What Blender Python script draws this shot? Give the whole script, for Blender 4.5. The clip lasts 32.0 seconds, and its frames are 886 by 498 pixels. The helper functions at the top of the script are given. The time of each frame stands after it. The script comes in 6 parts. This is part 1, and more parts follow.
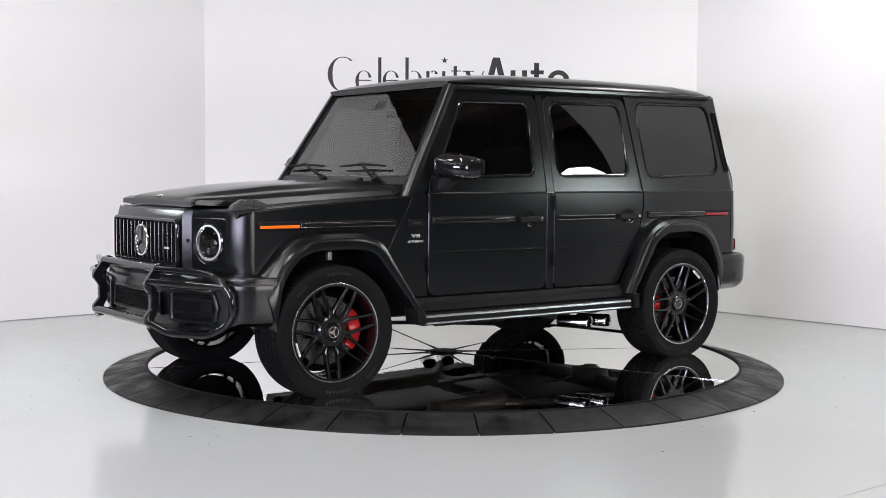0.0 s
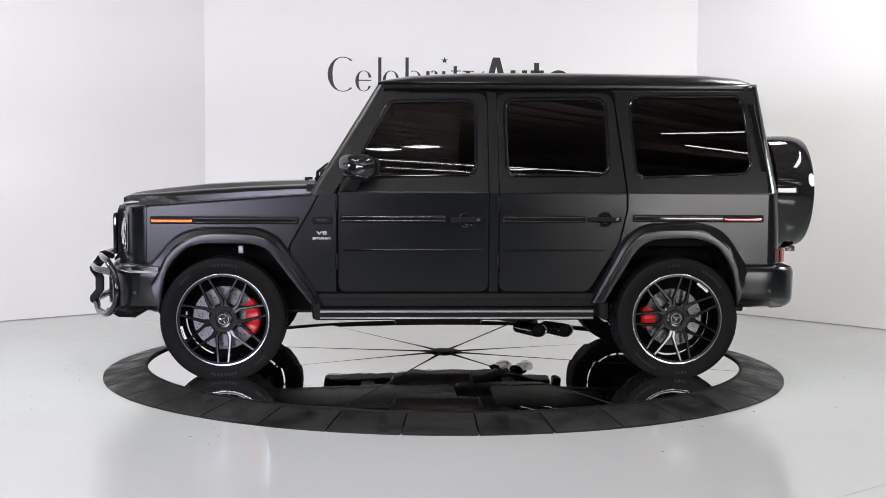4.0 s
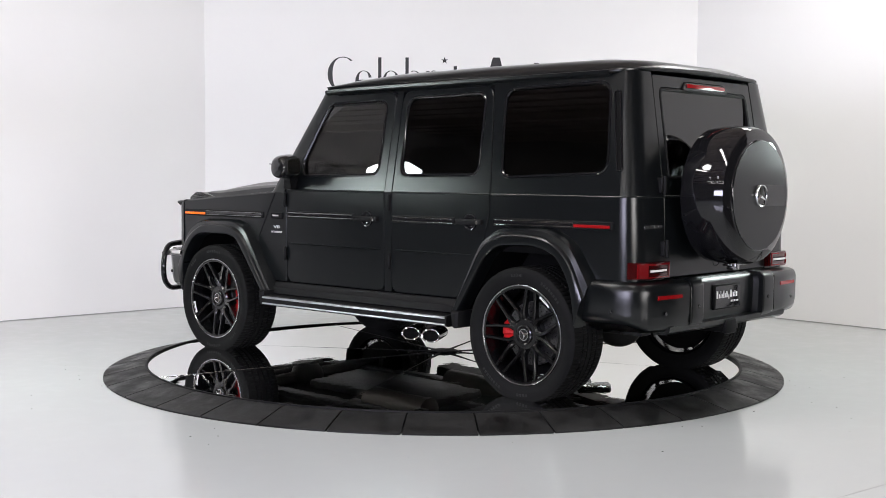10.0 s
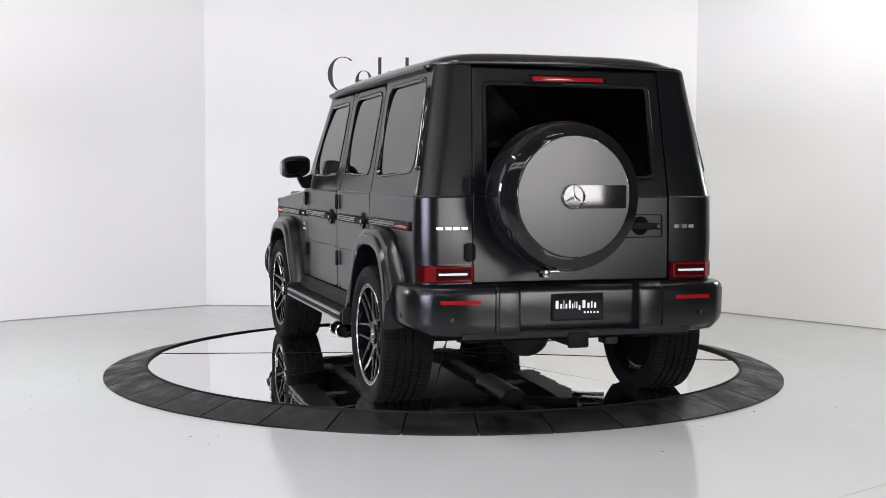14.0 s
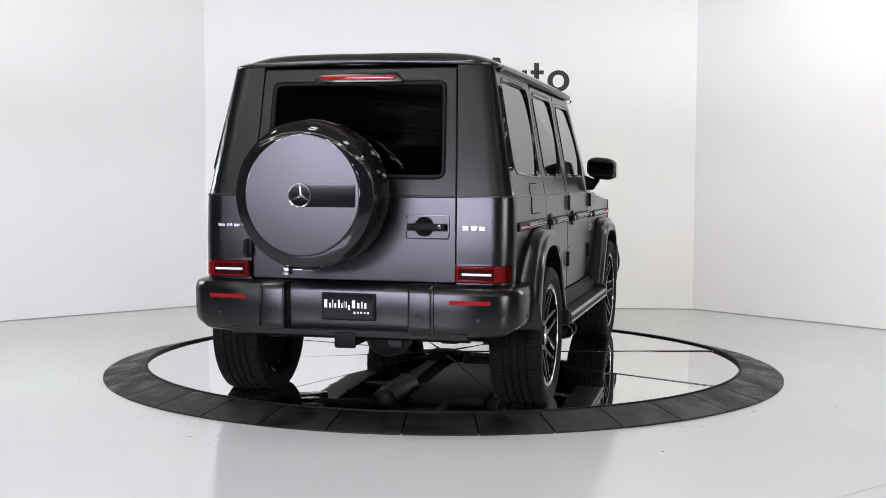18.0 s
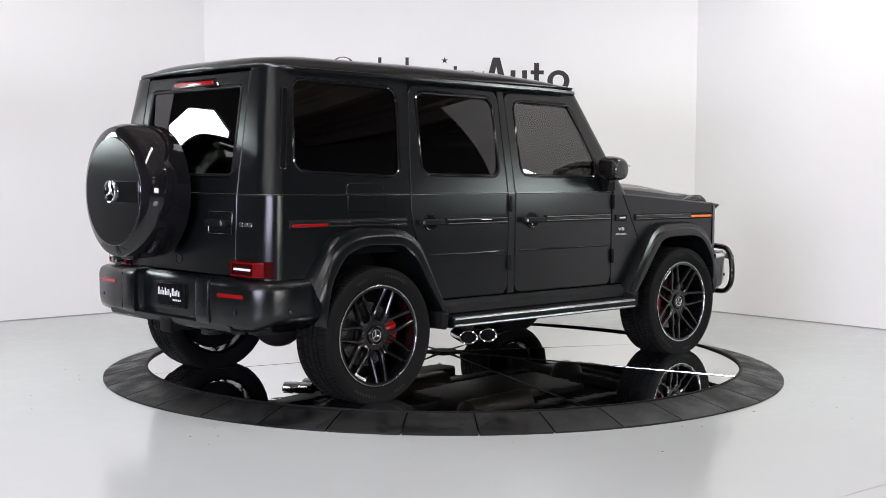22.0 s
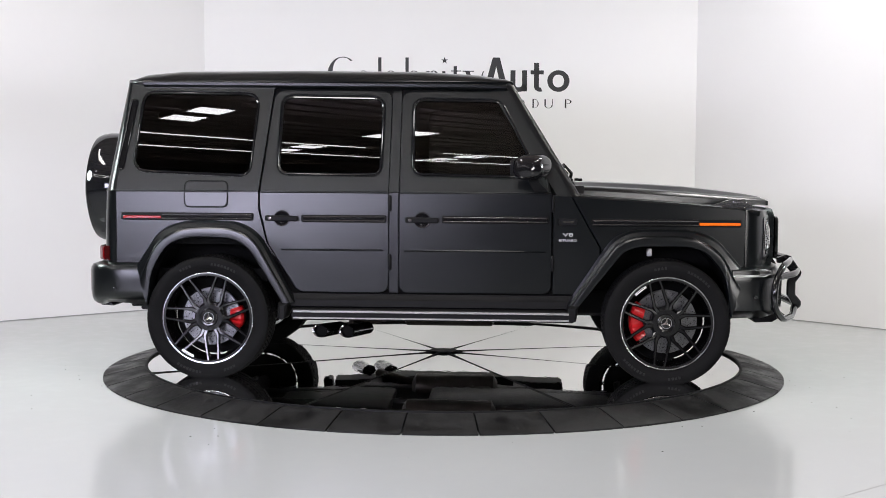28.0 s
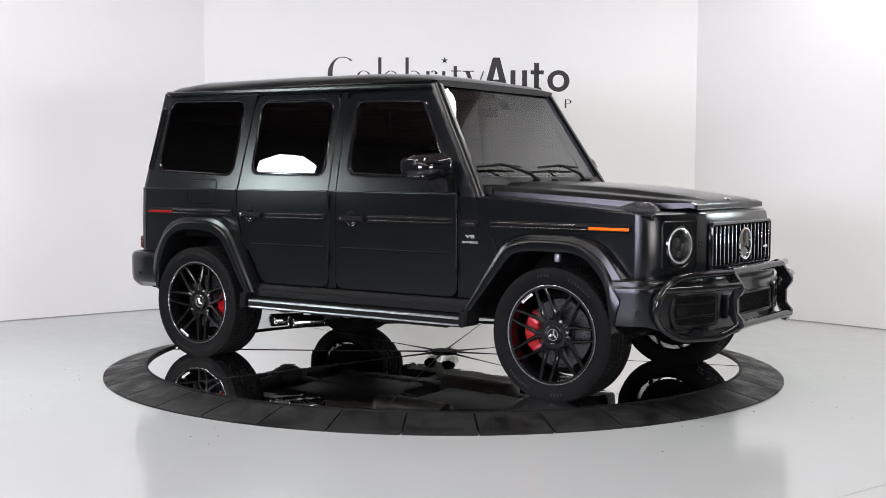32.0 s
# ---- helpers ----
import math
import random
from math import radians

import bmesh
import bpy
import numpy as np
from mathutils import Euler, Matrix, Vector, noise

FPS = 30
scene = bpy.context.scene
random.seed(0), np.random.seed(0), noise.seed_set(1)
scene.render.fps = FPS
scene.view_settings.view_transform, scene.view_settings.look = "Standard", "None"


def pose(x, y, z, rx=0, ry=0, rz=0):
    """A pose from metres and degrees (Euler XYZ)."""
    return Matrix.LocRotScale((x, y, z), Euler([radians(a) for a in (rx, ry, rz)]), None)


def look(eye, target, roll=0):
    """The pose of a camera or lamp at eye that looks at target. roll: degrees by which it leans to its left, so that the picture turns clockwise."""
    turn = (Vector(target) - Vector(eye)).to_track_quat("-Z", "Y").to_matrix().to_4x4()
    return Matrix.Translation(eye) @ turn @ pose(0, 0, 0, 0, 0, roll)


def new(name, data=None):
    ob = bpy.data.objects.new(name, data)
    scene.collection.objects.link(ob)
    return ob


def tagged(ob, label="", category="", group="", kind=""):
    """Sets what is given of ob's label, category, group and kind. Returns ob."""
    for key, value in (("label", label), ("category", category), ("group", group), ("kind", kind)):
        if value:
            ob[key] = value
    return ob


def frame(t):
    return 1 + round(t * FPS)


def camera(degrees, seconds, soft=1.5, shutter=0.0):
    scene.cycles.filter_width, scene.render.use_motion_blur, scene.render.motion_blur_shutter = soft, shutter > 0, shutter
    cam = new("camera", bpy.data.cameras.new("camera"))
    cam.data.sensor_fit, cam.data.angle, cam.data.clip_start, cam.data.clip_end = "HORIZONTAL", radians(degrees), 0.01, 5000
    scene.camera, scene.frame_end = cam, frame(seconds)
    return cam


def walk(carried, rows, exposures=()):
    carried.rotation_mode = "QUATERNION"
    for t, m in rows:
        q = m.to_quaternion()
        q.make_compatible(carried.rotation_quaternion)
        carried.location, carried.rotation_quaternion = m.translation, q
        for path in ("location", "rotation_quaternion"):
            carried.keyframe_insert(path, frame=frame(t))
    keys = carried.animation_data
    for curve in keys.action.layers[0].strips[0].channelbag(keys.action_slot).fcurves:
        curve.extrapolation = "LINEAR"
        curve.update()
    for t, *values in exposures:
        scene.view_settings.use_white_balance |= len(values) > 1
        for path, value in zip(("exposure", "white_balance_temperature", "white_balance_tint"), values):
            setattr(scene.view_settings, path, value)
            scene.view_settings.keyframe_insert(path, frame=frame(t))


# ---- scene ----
from mathutils.geometry import tessellate_polygon

# ---- camera: stands still on a tripod, 8.65 m from the turntable's axis ----
cam = camera(39.75, 32.0, soft=0.5)
EYE = Vector((0.0, -8.651, 1.325))
AIM = Vector((math.sin(radians(-0.054)), math.cos(radians(-0.054)), math.tan(radians(-3.566))))
walk(cam, [(0, look(EYE, EYE + AIM, 0.317)), (32, look(EYE, EYE + AIM, 0.317))], [(0, -0.41), (32, -0.41)])

FLOOR = -0.045          # the floor lies below the mirror disc, on which the tyres stand (z = 0)

# ---- world: a closed hall, nearly no light from outside ----
world = bpy.data.worlds.new("world")
world.use_nodes = True
scene.world = world
world.node_tree.nodes["Background"].inputs[0].default_value = (0.9, 0.95, 1.0, 1)
world.node_tree.nodes["Background"].inputs[1].default_value = 0.02


def area_lamp(name, eye, target, sx, sy, watts, colour=(1, 1, 1), shape="RECTANGLE"):
    """A lamp in a fixture of the studio."""
    d = bpy.data.lights.new(name, "AREA")
    d.shape, d.size, d.size_y, d.energy, d.color = shape, sx, sy, watts, colour
    ob = new(name, d)
    ob.matrix_world = look(eye, target)
    return ob


# ---- studio lamps ----
# two small octagonal softboxes beside the car, two over it, two tall softboxes beside the camera
OCTA = [((-3.66, -0.87, 1.80), (-0.4, 0.0, 1.5), 0.265), ((3.3, -0.74, 1.60), (0.4, 0.0, 1.45), 0.22),
        ((-2.4, -2.6, 4.6), (-1.5, 0.5, 0.0), 0.45), ((2.9, 1.3, 4.1), (2.0, 1.2, 0.0), 0.34)]
for eye, target, r in OCTA[2:]:
    area_lamp("octabox_light", eye, target, 2 * r, 2 * r, 75 if eye[0] < 0 else 45, (1.0, 0.99, 0.97), "DISK")
TALL = [((-3.5, -8.35, 1.78), 3.7, 1.15, 560, (0.79, 0.775, 1.0)), ((4.5, -7.7, 1.6), 1.85, 1.15, 205, (1.0, 0.97, 0.96))]
for eye, w, h, watts, colour in TALL:
    area_lamp("tall_softbox_light", eye, (0, 0, eye[2]), w, h, watts, colour)
TUBES = [(-4.4, -1.6), (0.0, -3.4), (4.4, -1.6)]
for x, y in TUBES:
    area_lamp("tube_light", (x, y, 5.35), (x, y, 0), 0.28, 3.6, 140, (1.0, 0.957, 0.915))


# ---- materials ----
def mat(name, base, rough=0.5, metal=0.0, spec=0.5, **kw):
    m = bpy.data.materials.new(name)
    m.use_nodes = True
    b = m.node_tree.nodes["Principled BSDF"]
    b.inputs["Base Color"].default_value = (*base, 1)
    b.inputs["Roughness"].default_value = rough
    b.inputs["Metallic"].default_value = metal
    b.inputs["Specular IOR Level"].default_value = spec
    for k, v in kw.items():
        b.inputs[k.replace("_", " ")].default_value = v
    return m


def textured(m, scale, amount, rough_amount=0.0, bump=0.0, bump_scale=None, detail=4.0, stretch=(1, 1, 1)):
    """Two scales of variation in colour, roughness and relief."""
    nt = m.node_tree
    b = nt.nodes["Principled BSDF"]
    base = tuple(b.inputs["Base Color"].default_value)
    tc = nt.nodes.new("ShaderNodeTexCoord")
    mp = nt.nodes.new("ShaderNodeMapping")
    mp.inputs["Scale"].default_value = stretch
    nt.links.new(tc.outputs["Object"], mp.inputs["Vector"])
    n1 = nt.nodes.new("ShaderNodeTexNoise")
    n1.inputs["Scale"].default_value, n1.inputs["Detail"].default_value = scale, detail
    n2 = nt.nodes.new("ShaderNodeTexNoise")
    n2.inputs["Scale"].default_value, n2.inputs["Detail"].default_value = (bump_scale or scale * 14), 3.0
    for n in (n1, n2):
        nt.links.new(mp.outputs[0], n.inputs["Vector"])
    ramp = nt.nodes.new("ShaderNodeMapRange")
    ramp.inputs["From Min"].default_value, ramp.inputs["From Max"].default_value = 0.3, 0.7
    ramp.inputs["To Min"].default_value, ramp.inputs["To Max"].default_value = 1 - amount, 1 + amount
    nt.links.new(n1.outputs["Fac"], ramp.inputs["Value"])
    mul = nt.nodes.new("ShaderNodeVectorMath")
    mul.operation = "SCALE"
    mul.inputs[0].default_value = base[:3]
    nt.links.new(ramp.outputs[0], mul.inputs["Scale"])
    nt.links.new(mul.outputs[0], b.inputs["Base Color"])
    if rough_amount:
        r2 = nt.nodes.new("ShaderNodeMapRange")
        r2.inputs["From Min"].default_value, r2.inputs["From Max"].default_value = 0.3, 0.7
        r = b.inputs["Roughness"].default_value
        r2.inputs["To Min"].default_value, r2.inputs["To Max"].default_value = max(0, r - rough_amount), r + rough_amount
        nt.links.new(n2.outputs["Fac"], r2.inputs["Value"])
        nt.links.new(r2.outputs[0], b.inputs["Roughness"])
    if bump:
        bp = nt.nodes.new("ShaderNodeBump")
        bp.inputs["Strength"].default_value, bp.inputs["Distance"].default_value = 0.4, bump
        nt.links.new(n2.outputs["Fac"], bp.inputs["Height"])
        nt.links.new(bp.outputs[0], b.inputs["Normal"])
    return m


M_WALL = textured(mat("white_wall_paint", (0.83, 0.825, 0.82), 0.75, spec=0.2), 0.8, 0.012, 0.06, 0.0006, 60)
M_FLOOR = textured(mat("grey_epoxy", (0.47, 0.49, 0.49), 0.13, spec=0.5), 0.7, 0.02, 0.03, 0.0003, 9)
M_MIRROR = textured(mat("mirror", (0.9, 0.905, 0.9), 0.014, 1.0), 3.0, 0.02, 0.012, 0.0011, 7.0)
M_RAMP = textured(mat("ramp_rubber", (0.008, 0.0082, 0.0086), 0.6, spec=0.2), 3.2, 0.45, 0.2, 0.0012, 130)


def worn(m, low, high, scale, r0, r1):
    """Blotches and streaks of wear, each piece a little different."""
    nt = m.node_tree
    b = nt.nodes["Principled BSDF"]
    tc, mp = nt.nodes.new("ShaderNodeTexCoord"), nt.nodes.new("ShaderNodeMapping")
    info = nt.nodes.new("ShaderNodeObjectInfo")
    nt.links.new(tc.outputs["Object"], mp.inputs["Vector"])
    n = nt.nodes.new("ShaderNodeTexNoise")
    n.noise_dimensions = "4D"
    n.inputs["Scale"].default_value, n.inputs["Detail"].default_value, n.inputs["Roughness"].default_value = scale, 8.0, 0.65
    nt.links.new(mp.outputs[0], n.inputs["Vector"])
    k = nt.nodes.new("ShaderNodeMath")
    k.operation, k.inputs[1].default_value = "MULTIPLY", 9.0
    nt.links.new(info.outputs["Random"], k.inputs[0])
    nt.links.new(k.outputs[0], n.inputs["W"])
    for sock, a, c in (("Base Color", low, high), ("Roughness", r0, r1)):
        r = nt.nodes.new("ShaderNodeMapRange")
        r.inputs["From Min"].default_value, r.inputs["From Max"].default_value = 0.36, 0.66
        r.inputs["To Min"].default_value, r.inputs["To Max"].default_value = a, c
        nt.links.new(n.outputs["Fac"], r.inputs["Value"])
        nt.links.new(r.outputs[0], b.inputs[sock])
    return m


worn(M_RAMP, 0.004, 0.019, 5.0, 0.3, 0.72)
def satin(name, base, rough, ior):
    """Satin paint: a dark coat under a softly shining film, with a faint orange-peel relief."""
    m = bpy.data.materials.new(name)
    m.use_nodes = True
    nt = m.node_tree
    nt.nodes.remove(nt.nodes["Principled BSDF"])
    tc = nt.nodes.new("ShaderNodeTexCoord")
    n1, n2 = nt.nodes.new("ShaderNodeTexNoise"), nt.nodes.new("ShaderNodeTexNoise")
    for n, sc in ((n1, 3.0), (n2, 420.0)):
        n.inputs["Scale"].default_value, n.inputs["Detail"].default_value = sc, 3.0
        nt.links.new(tc.outputs["Object"], n.inputs["Vector"])
    dif, glo, mix, fr = (nt.nodes.new("ShaderNode" + k) for k in ("BsdfDiffuse", "BsdfAnisotropic", "MixShader", "Fresnel"))
    dif.inputs["Color"].default_value = (*base, 1)
    glo.distribution = "BECKMANN"
    fr.inputs["IOR"].default_value = ior
    r = nt.nodes.new("ShaderNodeMapRange")
    r.inputs["From Min"].default_value, r.inputs["From Max"].default_value = 0.3, 0.7
    r.inputs["To Min"].default_value, r.inputs["To Max"].default_value = rough - 0.012, rough + 0.012
    nt.links.new(n1.outputs["Fac"], r.inputs["Value"])
    nt.links.new(r.outputs[0], glo.inputs["Roughness"])
    bp = nt.nodes.new("ShaderNodeBump")
    bp.inputs["Strength"].default_value, bp.inputs["Distance"].default_value = 0.15, 0.00005
    nt.links.new(n2.outputs["Fac"], bp.inputs["Height"])
    nt.links.new(bp.outputs[0], glo.inputs["Normal"])
    nt.links.new(fr.outputs[0], mix.inputs[0])
    nt.links.new(dif.outputs[0], mix.inputs[1])
    nt.links.new(glo.outputs[0], mix.inputs[2])
    nt.links.new(mix.outputs[0], nt.nodes["Material Output"].inputs["Surface"])
    return m


M_PAINT = satin("satin_black_paint", (0.0042, 0.0050, 0.0056), 0.29, 1.53)
M_GLOSS = mat("gloss_black_paint", (0.006, 0.006, 0.007), 0.05, spec=0.5)
M_PLASTIC = textured(mat("black_plastic", (0.005, 0.005, 0.0055), 0.55, spec=0.12), 8, 0.12, 0.05, 0.0003, 600)
M_DARK = mat("dark_inside", (0.004, 0.004, 0.004), 0.8, spec=0.08)
M_RUBBER = textured(mat("tyre_rubber", (0.005, 0.005, 0.0052), 0.7, spec=0.1), 6, 0.2, 0.06, 0.0004, 260)
M_RIM = mat("satin_black_rim", (0.003, 0.003, 0.0034), 0.16, spec=0.5)
M_SILVER = mat("machined_rim_edge", (0.36, 0.36, 0.37), 0.22, 1.0)
M_STEEL = textured(mat("brake_steel", (0.15, 0.15, 0.155), 0.3, 1.0), 20, 0.1, 0.06)
M_CAST = textured(mat("cast_metal", (0.012, 0.012, 0.0125), 0.55, 0.4), 14, 0.3, 0.1, 0.0008, 120)
M_CALIPER = mat("red_caliper_paint", (0.55, 0.012, 0.015), 0.3, spec=0.5)
M_CHROME = mat("chrome", (0.8, 0.8, 0.81), 0.08, 1.0)
M_DARKCHROME = mat("dark_chrome", (0.22, 0.22, 0.225), 0.16, 1.0)
M_TIP = mat("smoked_chrome", (0.36, 0.36, 0.37), 0.12, 1.0)
M_BRUSHED = textured(mat("brushed_steel", (0.36, 0.36, 0.37), 0.38, 0.9), 6, 0.03, 0.02, stretch=(0.1, 4, 4))
M_ORANGE = mat("orange_lens", (0.9, 0.16, 0.01), 0.15, spec=0.5)
M_RED = mat("red_lens", (0.24, 0.003, 0.005), 0.12, spec=0.6)
M_REDMID = mat("tail_lens", (0.12, 0.0025, 0.004), 0.1, spec=0.6)
M_REDDARK = mat("dark_red_lens", (0.035, 0.001, 0.0015), 0.1, spec=0.6)
M_WHITELENS = mat("white_lens", (0.75, 0.74, 0.74), 0.2)
M_LENS = mat("clear_lens", (0.95, 0.95, 0.95), 0.02, Transmission_Weight=1.0, IOR=1.3)
M_SMOKE = mat("smoked_lens", (0.45, 0.45, 0.45), 0.03, Transmission_Weight=1.0, IOR=1.3)
M_TINT = mat("tinted_glass", (0.12, 0.115, 0.11), 0.005, spec=0.5, Transmission_Weight=1.0, IOR=1.5)
M_TINT2 = mat("dark_tinted_glass", (0.012, 0.012, 0.012), 0.005, spec=0.5, Transmission_Weight=1.0, IOR=1.5)
M_SHIELD = mat("windscreen_glass", (0.45, 0.46, 0.46), 0.005, spec=0.5, Transmission_Weight=1.0, IOR=1.5)
M_SIGN = mat("black_vinyl", (0.012, 0.012, 0.013), 0.5)
M_PLATEWHITE = mat("white_print", (0.8, 0.8, 0.8), 0.5)
M_LEATHER = textured(mat("black_leather", (0.014, 0.013, 0.013), 0.5), 10, 0.2, 0.06, 0.0004, 300)
M_HALL = textured(mat("dark_hall_steel", (0.45, 0.38, 0.34), 0.6, spec=0.3), 1.2, 0.25, 0.08)
M_HALLWALL = textured(mat("grey_hall_wall", (0.26, 0.245, 0.235), 0.8, spec=0.2), 0.8, 0.15, 0.05)
M_HALLFLOOR = textured(mat("dark_concrete", (0.07, 0.068, 0.065), 0.6, spec=0.25), 0.9, 0.25, 0.1, 0.0008, 60)
M_RUST = textured(mat("heat_stained_pipe", (0.022, 0.017, 0.014), 0.45, 0.5), 9, 0.4, 0.1)


def glow(name, colour, strength):
    m = bpy.data.materials.new(name)
    m.use_nodes = True
    b = m.node_tree.nodes["Principled BSDF"]
    b.inputs["Base Color"].default_value = (0.9, 0.9, 0.9, 1)
    b.inputs["Emission Color"].default_value = (*colour, 1)
    b.inputs["Emission Strength"].default_value = strength
    return m


M_TUBE = glow("lit_tube", (1, 0.98, 0.95), 25)
M_OCTA = glow("softbox_cloth", (0.87, 1.0, 0.98), 62)
M_SKYLIGHT = glow("skylight", (0.98, 0.98, 1.0), 30)


# ---- mesh helpers ----
def part(name, bm, material, parent=None, label="", smooth=35, at=None):
    """Links a bmesh as one mesh object, under a thing or a part."""
    bmesh.ops.remove_doubles(bm, verts=bm.verts, dist=0.00005)
    bmesh.ops.recalc_face_normals(bm, faces=bm.faces)
    me = bpy.data.meshes.new(name)
    bm.to_mesh(me)
    bm.free()
    me.materials.append(material)
    if smooth:
        me.polygons.foreach_set("use_smooth", [True] * len(me.polygons))
        me.set_sharp_from_angle(angle=radians(smooth))
    ob = new(name, me)
    if at is not None:
        ob.matrix_basis = at
    if parent is not None:
        ob.parent = parent
    return tagged(ob, label)


def again(ob, parent, m=None, name=None):
    """Another object on the same mesh."""
    o = ob.copy()
    o.name = name or ob.name.split(".")[0]
    scene.collection.objects.link(o)
    o.parent = parent
    if m is not None:
        o.matrix_basis = m
    return o


def empty(name, label, category, group="", at=None):
    ob = new(name)
    if at is not None:
        ob.matrix_basis = at
    return tagged(ob, label, category, group)


def box(bm, x0, x1, y0, y1, z0, z1, bevel=0.0, m=None, seg=2):
    r = bmesh.ops.create_cube(bm, size=1.0)
    t = Matrix.Translation(((x0 + x1) / 2, (y0 + y1) / 2, (z0 + z1) / 2)) @ Matrix.Diagonal((abs(x1 - x0), abs(y1 - y0), abs(z1 - z0), 1))
    bmesh.ops.transform(bm, matrix=(m @ t if m is not None else t), verts=r["verts"])
    if bevel:
        es = list({e for v in r["verts"] for e in v.link_edges})
        bmesh.ops.bevel(bm, geom=es, offset=bevel, segments=seg, profile=0.5, affect="EDGES")
    return bm


def nbox(*a, **k):
    return box(bmesh.new(), *a, **k)


def round_poly(pts, r, n=5):
    """Closed outline with its corners rounded; r: one radius or one for each corner."""
    out, k = [], len(pts)
    for i in range(k):
        p, a, b = Vector(pts[i]), Vector(pts[i - 1]), Vector(pts[(i + 1) % k])
        rr = r[i] if isinstance(r, (list, tuple)) else r
        u, v = (a - p), (b - p)
        lu, lv = u.length, v.length
        if rr <= 0 or lu < 1e-6 or lv < 1e-6:
            out.append(tuple(p))
            continue
        u, v = u / lu, v / lv
        ang = max(1e-3, u.angle(v))
        d = min(rr / math.tan(ang / 2), lu * 0.49, lv * 0.49)
        if abs(ang - math.pi) < 0.02:
            out.append(tuple(p))
            continue
        p0, p2 = p + u * d, p + v * d
        for j in range(n + 1):
            t = j / n
            # a rounding close to an arc
            w = 0.5 + 0.5 * math.sin(ang / 2)
            q = (p0 * (1 - t) ** 2 + p * (2 * t * (1 - t) * w) + p2 * t ** 2) / ((1 - t) ** 2 + 2 * t * (1 - t) * w + t ** 2)
            out.append(tuple(q))
    return out


def offset(loop, d):
    """Moves a closed 2D outline to its inside by d (counter-clockwise or not)."""
    area = sum(loop[i - 1][0] * loop[i][1] - loop[i][0] * loop[i - 1][1] for i in range(len(loop)))
    s = 1 if area > 0 else -1
    out = []
    for i in range(len(loop)):
        a, p, b = Vector(loop[i - 1]), Vector(loop[i]), Vector(loop[(i + 1) % len(loop)])
        e1, e2 = (p - a), (b - p)
        if e1.length < 1e-7 or e2.length < 1e-7:
            out.append(tuple(p))
            continue
        n1, n2 = Vector((-e1.y, e1.x)).normalized() * s, Vector((-e2.y, e2.x)).normalized() * s
        n = (n1 + n2)
        n = n.normalized() if n.length > 1e-4 else n1
        k = 1 / max(0.5, n.dot(n1))
        out.append(tuple(p + n * d * k))
    return out


def tidy(loop):
    out = []
    for p in loop:
        if not out or (Vector(p) - Vector(out[-1])).length > 4e-4:
            out.append(p)
    if (Vector(out[0]) - Vector(out[-1])).length < 4e-4:
        out.pop()
    return out


def panel(bm, outer, holes, f, depth, chamfer=0.004):
    """A slab with rounded edges and openings. f(u, v, d) gives the place of a point d above the surface."""
    loops = [tidy(outer)] + [tidy(h) for h in holes]
    front = [offset(loops[0], chamfer)] + [offset(h, -chamfer) for h in loops[1:]]
    rows = []
    for lp, fr in zip(loops, front):
        a = [bm.verts.new(f(u, v, 0)) for u, v in fr]
        b = [bm.verts.new(f(u, v, -chamfer)) for u, v in lp]
        c = [bm.verts.new(f(u, v, -depth)) for u, v in lp]
        for s, t in ((a, b), (b, c)):
            for i in range(len(lp)):
                j = (i + 1) % len(lp)
                bm.faces.new((s[i], s[j], t[j], t[i]))
        rows.append((a, c))
    tess = tessellate_polygon([[Vector((u, v, 0)) for u, v in lp] for lp in front])
    for k in (0, 1):
        flat = [v for r in rows for v in r[k]]
        for t in tess:
            try:
                bm.faces.new([flat[i] for i in (t if k == 0 else t[::-1])])
            except ValueError:
                pass
    return bm


def loft(bm, loops, closed=True, cap=True):
    """Skins loops of the same count."""
    vs = [[bm.verts.new(p) for p in lp] for lp in loops]
    n = len(vs[0])
    for a, b in zip(vs, vs[1:]):
        for i in range(n if closed else n - 1):
            j = (i + 1) % n
            bm.faces.new((a[i], a[j], b[j], b[i]))
    if cap:
        for r in (vs[0], vs[-1]):
            try:
                bm.faces.new(r)
            except ValueError:
                pass
    return bm


def tube(bm, pts, r, seg=12, closed=False, cap=True):
    """A round bar along a line of points."""
    pts = [Vector(p) for p in pts]
    n = len(pts)
    up = None
    loops = []
    for i, p in enumerate(pts):
        a = pts[i - 1] if (i > 0 or closed) else None
        b = pts[(i + 1) % n] if (i < n - 1 or closed) else None
        t = ((p - a).normalized() if a is not None else Vector()) + ((b - p).normalized() if b is not None else Vector())
        t.normalize()
        if up is None:
            up = t.orthogonal().normalized()
        up = (up - t * up.dot(t)).normalized()
        side = t.cross(up)
        k = 1.0
        if a is not None and b is not None:
            k = 1 / max(0.6, (p - a).normalized().dot(t))
        rr = r[i] if isinstance(r, (list, tuple)) else r
        loops.append([p + (up * math.cos(2 * math.pi * j / seg) + side * math.sin(2 * math.pi * j / seg)) * rr for j in range(seg)])
    if closed:
        loops.append(loops[0])
    return loft(bm, loops, True, cap and not closed)


